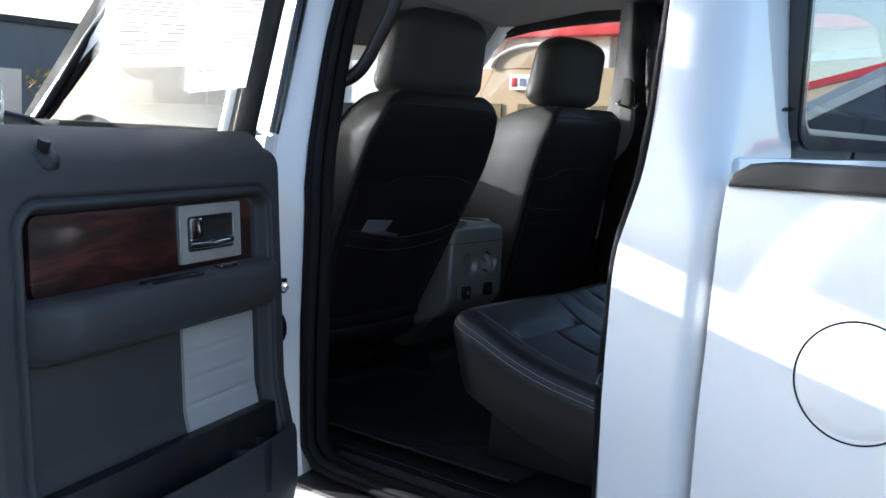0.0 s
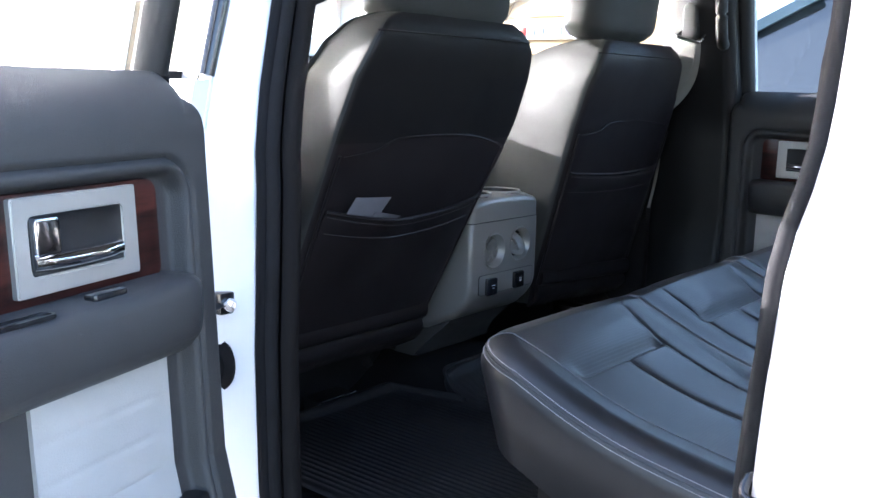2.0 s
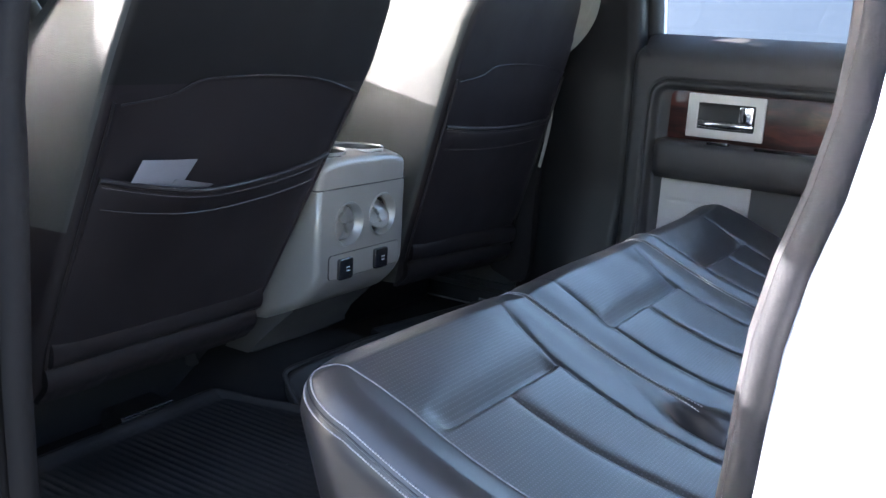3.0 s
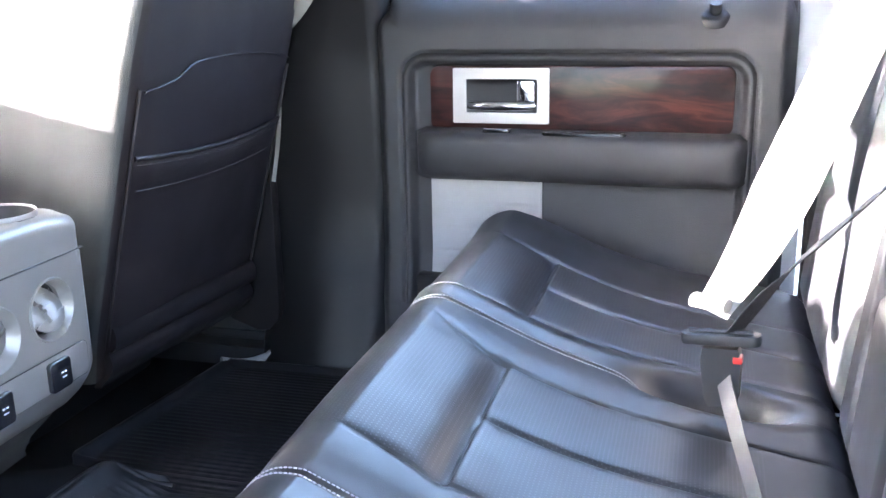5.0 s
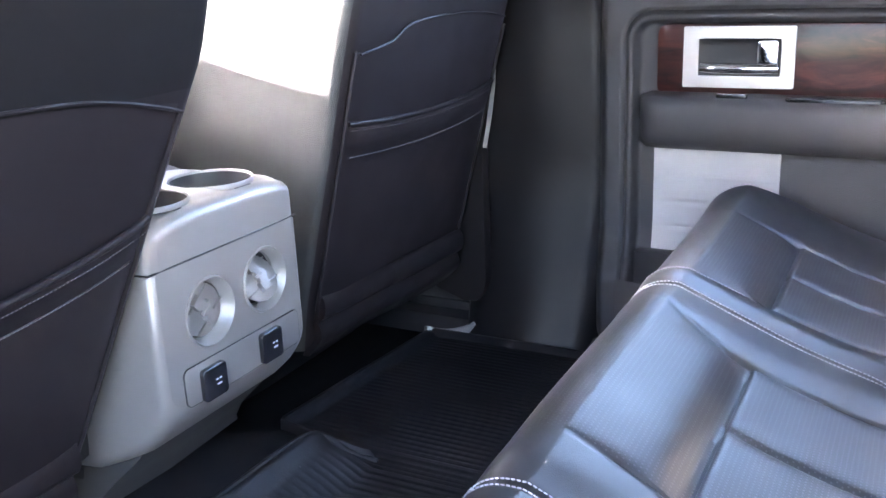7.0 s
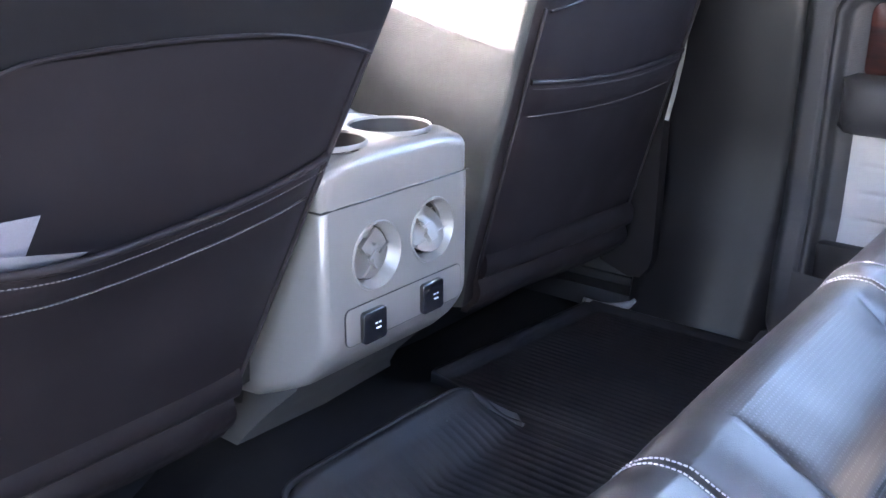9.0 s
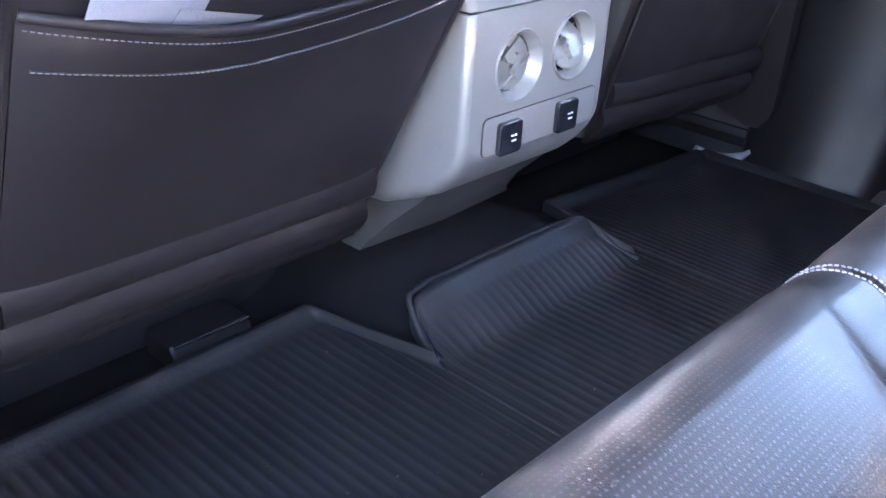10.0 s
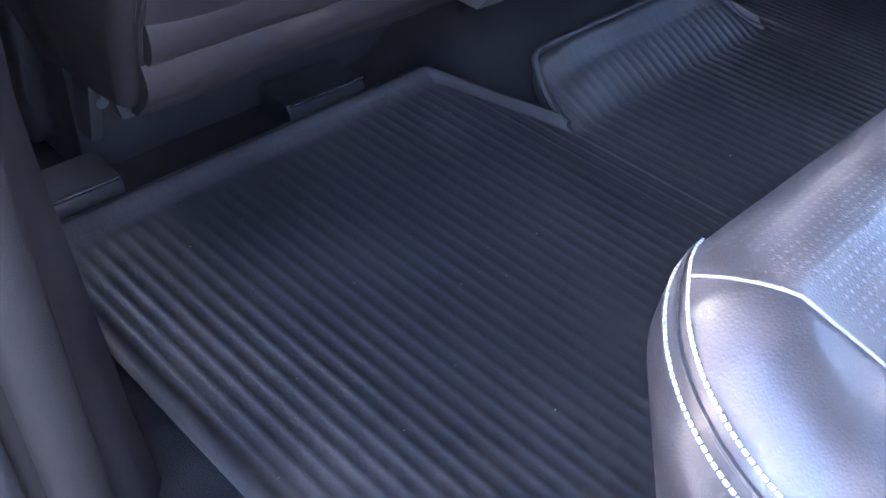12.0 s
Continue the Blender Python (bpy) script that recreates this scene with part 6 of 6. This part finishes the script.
far_shop = shop_building("shop_building", "low white shop building with a red roof fascia", -46, -2, 36, 14, 6.6, -1, STUCCO_WHITE, RED_METAL)
tan = thing("storefront", (-17, 30, 0), "tan stucco storefront with an arch and a white sign board", "storefront")
part("wall", box(-24, -10.5, 30, 35, 0, 4.0, 0.03), STUCCO_TAN, tan)
part("arch", prism([(-19.3 + 2.2 * math.cos(a), 4.0 + 0.9 * math.sin(a)) for a in frange(0, math.pi, 20)], "y", 29.95, 31), STUCCO_TAN, tan)
part("arch_band", tube([(-19.3 + 2.25 * math.cos(a), 29.9, 3.95 + 0.95 * math.sin(a)) for a in frange(0, math.pi, 24)], 0.09, 8), STUCCO, tan)
board = part("sign_board", box(-20.6, -18.0, 29.86, 29.94, 3.15, 3.75, 0.02), PAPER, tan, "white sign board")
for i in range(5):
    part("sign_bar", box(-20.1 + 0.4 * i, -19.85 + 0.4 * i, 29.83, 29.86, 3.3, 3.6), INK, board)
part("sign_shape", box(-20.5, -20.25, 29.83, 29.86, 3.28, 3.62, 0.01), RED, board)
for i in range(4):
    part("shop_window", box(-23.5 + 3.3 * i, -21.0 + 3.3 * i, 29.93, 29.99, 0.4, 2.6), DARK_GLASS, tan)
arcade = thing("shop_arcade", (9, 31, 0), "cream shopping arcade with a thin red roof line and dark walkway", "building")
part("wall", box(2, 30, 34, 40, 0, 3.3), STUCCO_TAN, arcade)
part("upper_band", prism([(2, 4.15), (8.2, 2.97), (10.6, 2.28), (30, 2.1), (30, 3.1), (10.6, 3.25), (8.2, 3.88), (2, 5.6)], "y", 30.6, 34), STUCCO, arcade, "cream stucco band")
part("roof_line", prism([(2, 5.6), (8.2, 3.88), (10.6, 3.25), (30, 3.1), (30, 3.32), (10.6, 3.47), (8.2, 4.12), (2, 5.86)], "y", 30.3, 34), RED_METAL, arcade, "red metal roof line")
for i in range(8):
    part("column", box(2.2 + 3.6 * i, 2.55 + 3.6 * i, 30.7, 31.1, 0, 2.6, 0.03), STUCCO, arcade)
for i in range(7):
    part("shop_window", box(3.1 + 3.6 * i, 5.2 + 3.6 * i, 33.9, 33.99, 0.4, 2.3), DARK_GLASS, arcade)
dark = thing("warehouse", (-50, 22, 0), "dark grey block warehouse across the lot", "building")
part("wall", box(-85, -48, 8, 70, 0, 6.0), CONCRETE, dark)
part("roof_edge", box(-85.2, -47.8, 7.8, 70.2, 6.0, 6.35), PLASTIC_DARK, dark)
for i in range(6):
    part("roller_door", box(-47.98, -47.9, 12 + 8 * i, 16 + 8 * i, 0, 3.6), SATIN, dark)


def street_lamp(x, y, h):
    s = thing("street_lamp", (x, y, 0), "grey steel parking lot lamp post", "lamp post")
    part("pole", tube([(x, y, 0), (x, y, h)], [0.09, 0.06], 10), STEEL, s)
    part("base", lathe([(0.3, 0), (0.3, 0.6), (0.12, 0.65)], (x, y, 0), (0, 0, 1), 16), CONCRETE, s)
    part("head", box(x - 0.1, x + 0.7, y - 0.15, y + 0.15, h - 0.05, h + 0.1, 0.03), PLASTIC_DARK, s)


street_lamp(-30.5, 14.2, 5.6)


def tree(name, label, x, y, h, spread, leaves, seed, leaf):
    r = random.Random(seed)
    t = thing(name, (x, y, 0), label, "tree")
    bits = [tube(spline([(x, y, 0), (x + 0.05, y, h * 0.35), (x - 0.04, y + 0.05, h * 0.7), (x, y, h * 0.95)], 4), [0.07 - 0.0046 * i for i in range(13)], 8)]
    tips = []
    for i in range(22):
        a, z = r.uniform(0, 6.28), h * r.uniform(0.35, 0.9)
        L = spread * r.uniform(0.5, 1.0)
        e = Vector((x + L * math.cos(a), y + L * math.sin(a), z + L * r.uniform(0.2, 0.7)))
        m = Vector((x, y, z)).lerp(e, 0.5) + Vector((0, 0, 0.05))
        bits.append(tube([(x, y, z), m, e], [0.022, 0.014, 0.005], 5))
        tips += [(Vector((x, y, z)), m), (m, e)]
    part("trunk", join(*bits), BARK, t)
    bm = bmesh.new()
    for i in range(leaves):
        a, b = r.choice(tips)
        p = a.lerp(b, r.uniform(0.2, 1.05)) + Vector((r.gauss(0, 0.09), r.gauss(0, 0.09), r.gauss(0, 0.08)))
        d, u = Vector((r.gauss(0, 1), r.gauss(0, 1), r.gauss(0, 1))).normalized(), Vector((r.gauss(0, 1), r.gauss(0, 1), r.gauss(0, 1)))
        w = d.cross(u).normalized()
        s = r.uniform(0.03, 0.055)
        v = [bm.verts.new(p + d * s), bm.verts.new(p + w * s * 0.5 + d * 0.2 * s), bm.verts.new(p - d * s), bm.verts.new(p - w * s * 0.5 + d * 0.2 * s)]
        bm.faces.new(v)
    part("crown", bm, leaf, t)


tree("small_tree", "small young tree with yellow autumn leaves", -9.9, 5.0, 1.75, 0.5, 380, 3, LEAF)


def parked_car(name, label, x, y, turn, paint, size=1.0):
    """A saloon car, nose along its own +x."""
    c = thing(name, (0, 0, 0), label, "car", "parked cars")
    sec = [(-2.2, 0.55, 0.85, 0.78), (-2.1, 0.45, 0.98, 0.84), (-1.3, 0.35, 1.02, 0.88), (0.0, 0.32, 0.98, 0.9), (0.9, 0.35, 0.95, 0.89), (1.7, 0.40, 0.86, 0.84), (2.15, 0.48, 0.72, 0.74), (2.22, 0.52, 0.66, 0.6)]
    rings = []
    for x0, zb, zt, w in sec:
        rings.append([Vector((x0, w * q, z)) for q, z in ((-0.9, zb), (-1, zb + 0.12), (-1, (zb + zt) / 2), (-0.97, zt - 0.06), (-0.85, zt), (0.85, zt), (0.97, zt - 0.06), (1, (zb + zt) / 2), (1, zb + 0.12), (0.9, zb))])
    body = part("body", loft(rings), paint, c, world=False)
    cab = []
    for x0, zt, w, wt in ((-1.75, 1.0, 0.80, 0.76), (-1.1, 1.36, 0.82, 0.64), (-0.4, 1.45, 0.83, 0.62), (0.3, 1.40, 0.83, 0.62), (1.05, 0.98, 0.82, 0.76)):
        cab.append([Vector((x0, q, z)) for q, z in ((-w, 0.94), (-wt, zt), (wt, zt), (w, 0.94))])
    part("cabin_glass", loft(cab), DARK_GLASS, c, world=False)
    roof_r = []
    for x0, zt, wt in ((-1.15, 1.365, 0.64), (-0.4, 1.465, 0.63), (0.32, 1.415, 0.63)):
        roof_r.append([Vector((x0, q, z)) for q, z in ((-wt - 0.02, zt - 0.03), (-wt * 0.9, zt + 0.01), (wt * 0.9, zt + 0.01), (wt + 0.02, zt - 0.03))])
    part("roof", loft(roof_r), paint, c, world=False)
    for sy in (-1, 1):
        for a, b in (((-1.75, 1.0), (-1.12, 1.36)), ((1.05, 0.98), (0.3, 1.40)), ((-0.35, 0.96), (-0.38, 1.44))):
            part("pillar", tube([(a[0], sy * 0.80, a[1]), (b[0], sy * 0.65, b[1])], 0.035, 6), paint, c, world=False)
        for wx in (-1.35, 1.35):
            w = part("wheel", lathe([(0.18, -0.1), (0.29, -0.1), (0.315, -0.07), (0.315, 0.07), (0.29, 0.1), (0.18, 0.1)], (wx, sy * 0.80, 0.315), (0, 1, 0), 28), TYRE, c, world=False)
            part("rim", lathe([(0.001, -0.05), (0.05, -0.06), (0.17, -0.08), (0.2, -0.09), (0.2, 0.09), (0.17, 0.08), (0.05, 0.06), (0.001, 0.05)], (wx, sy * 0.80, 0.315), (0, 1, 0), 28), SATIN, w, world=False)
        part("tail_light", box(-2.2, -2.08, sy * 0.62 - 0.12, sy * 0.62 + 0.12, 0.72, 0.84, 0.02), RED, c, world=False)
        part("headlight", box(2.0, 2.14, sy * 0.6 - 0.12, sy * 0.6 + 0.12, 0.62, 0.72, 0.02), CHROME, c, world=False)
    c.matrix_world = pose(x, y, 0, 0, 0, turn) @ Matrix.Scale(size, 4)
    return c


parked_car("parked_car", "tall grey-blue car parked beside the truck", -0.2, 4.1, 180, BLUE_PAINT, 1.27)
parked_car("parked_car", "red saloon car parked by the shops", -11.0, 20.0, 100, RED_PAINT)
parked_car("parked_car", "white saloon car parked by the shops", -14.6, 20.5, 95, PAINT)
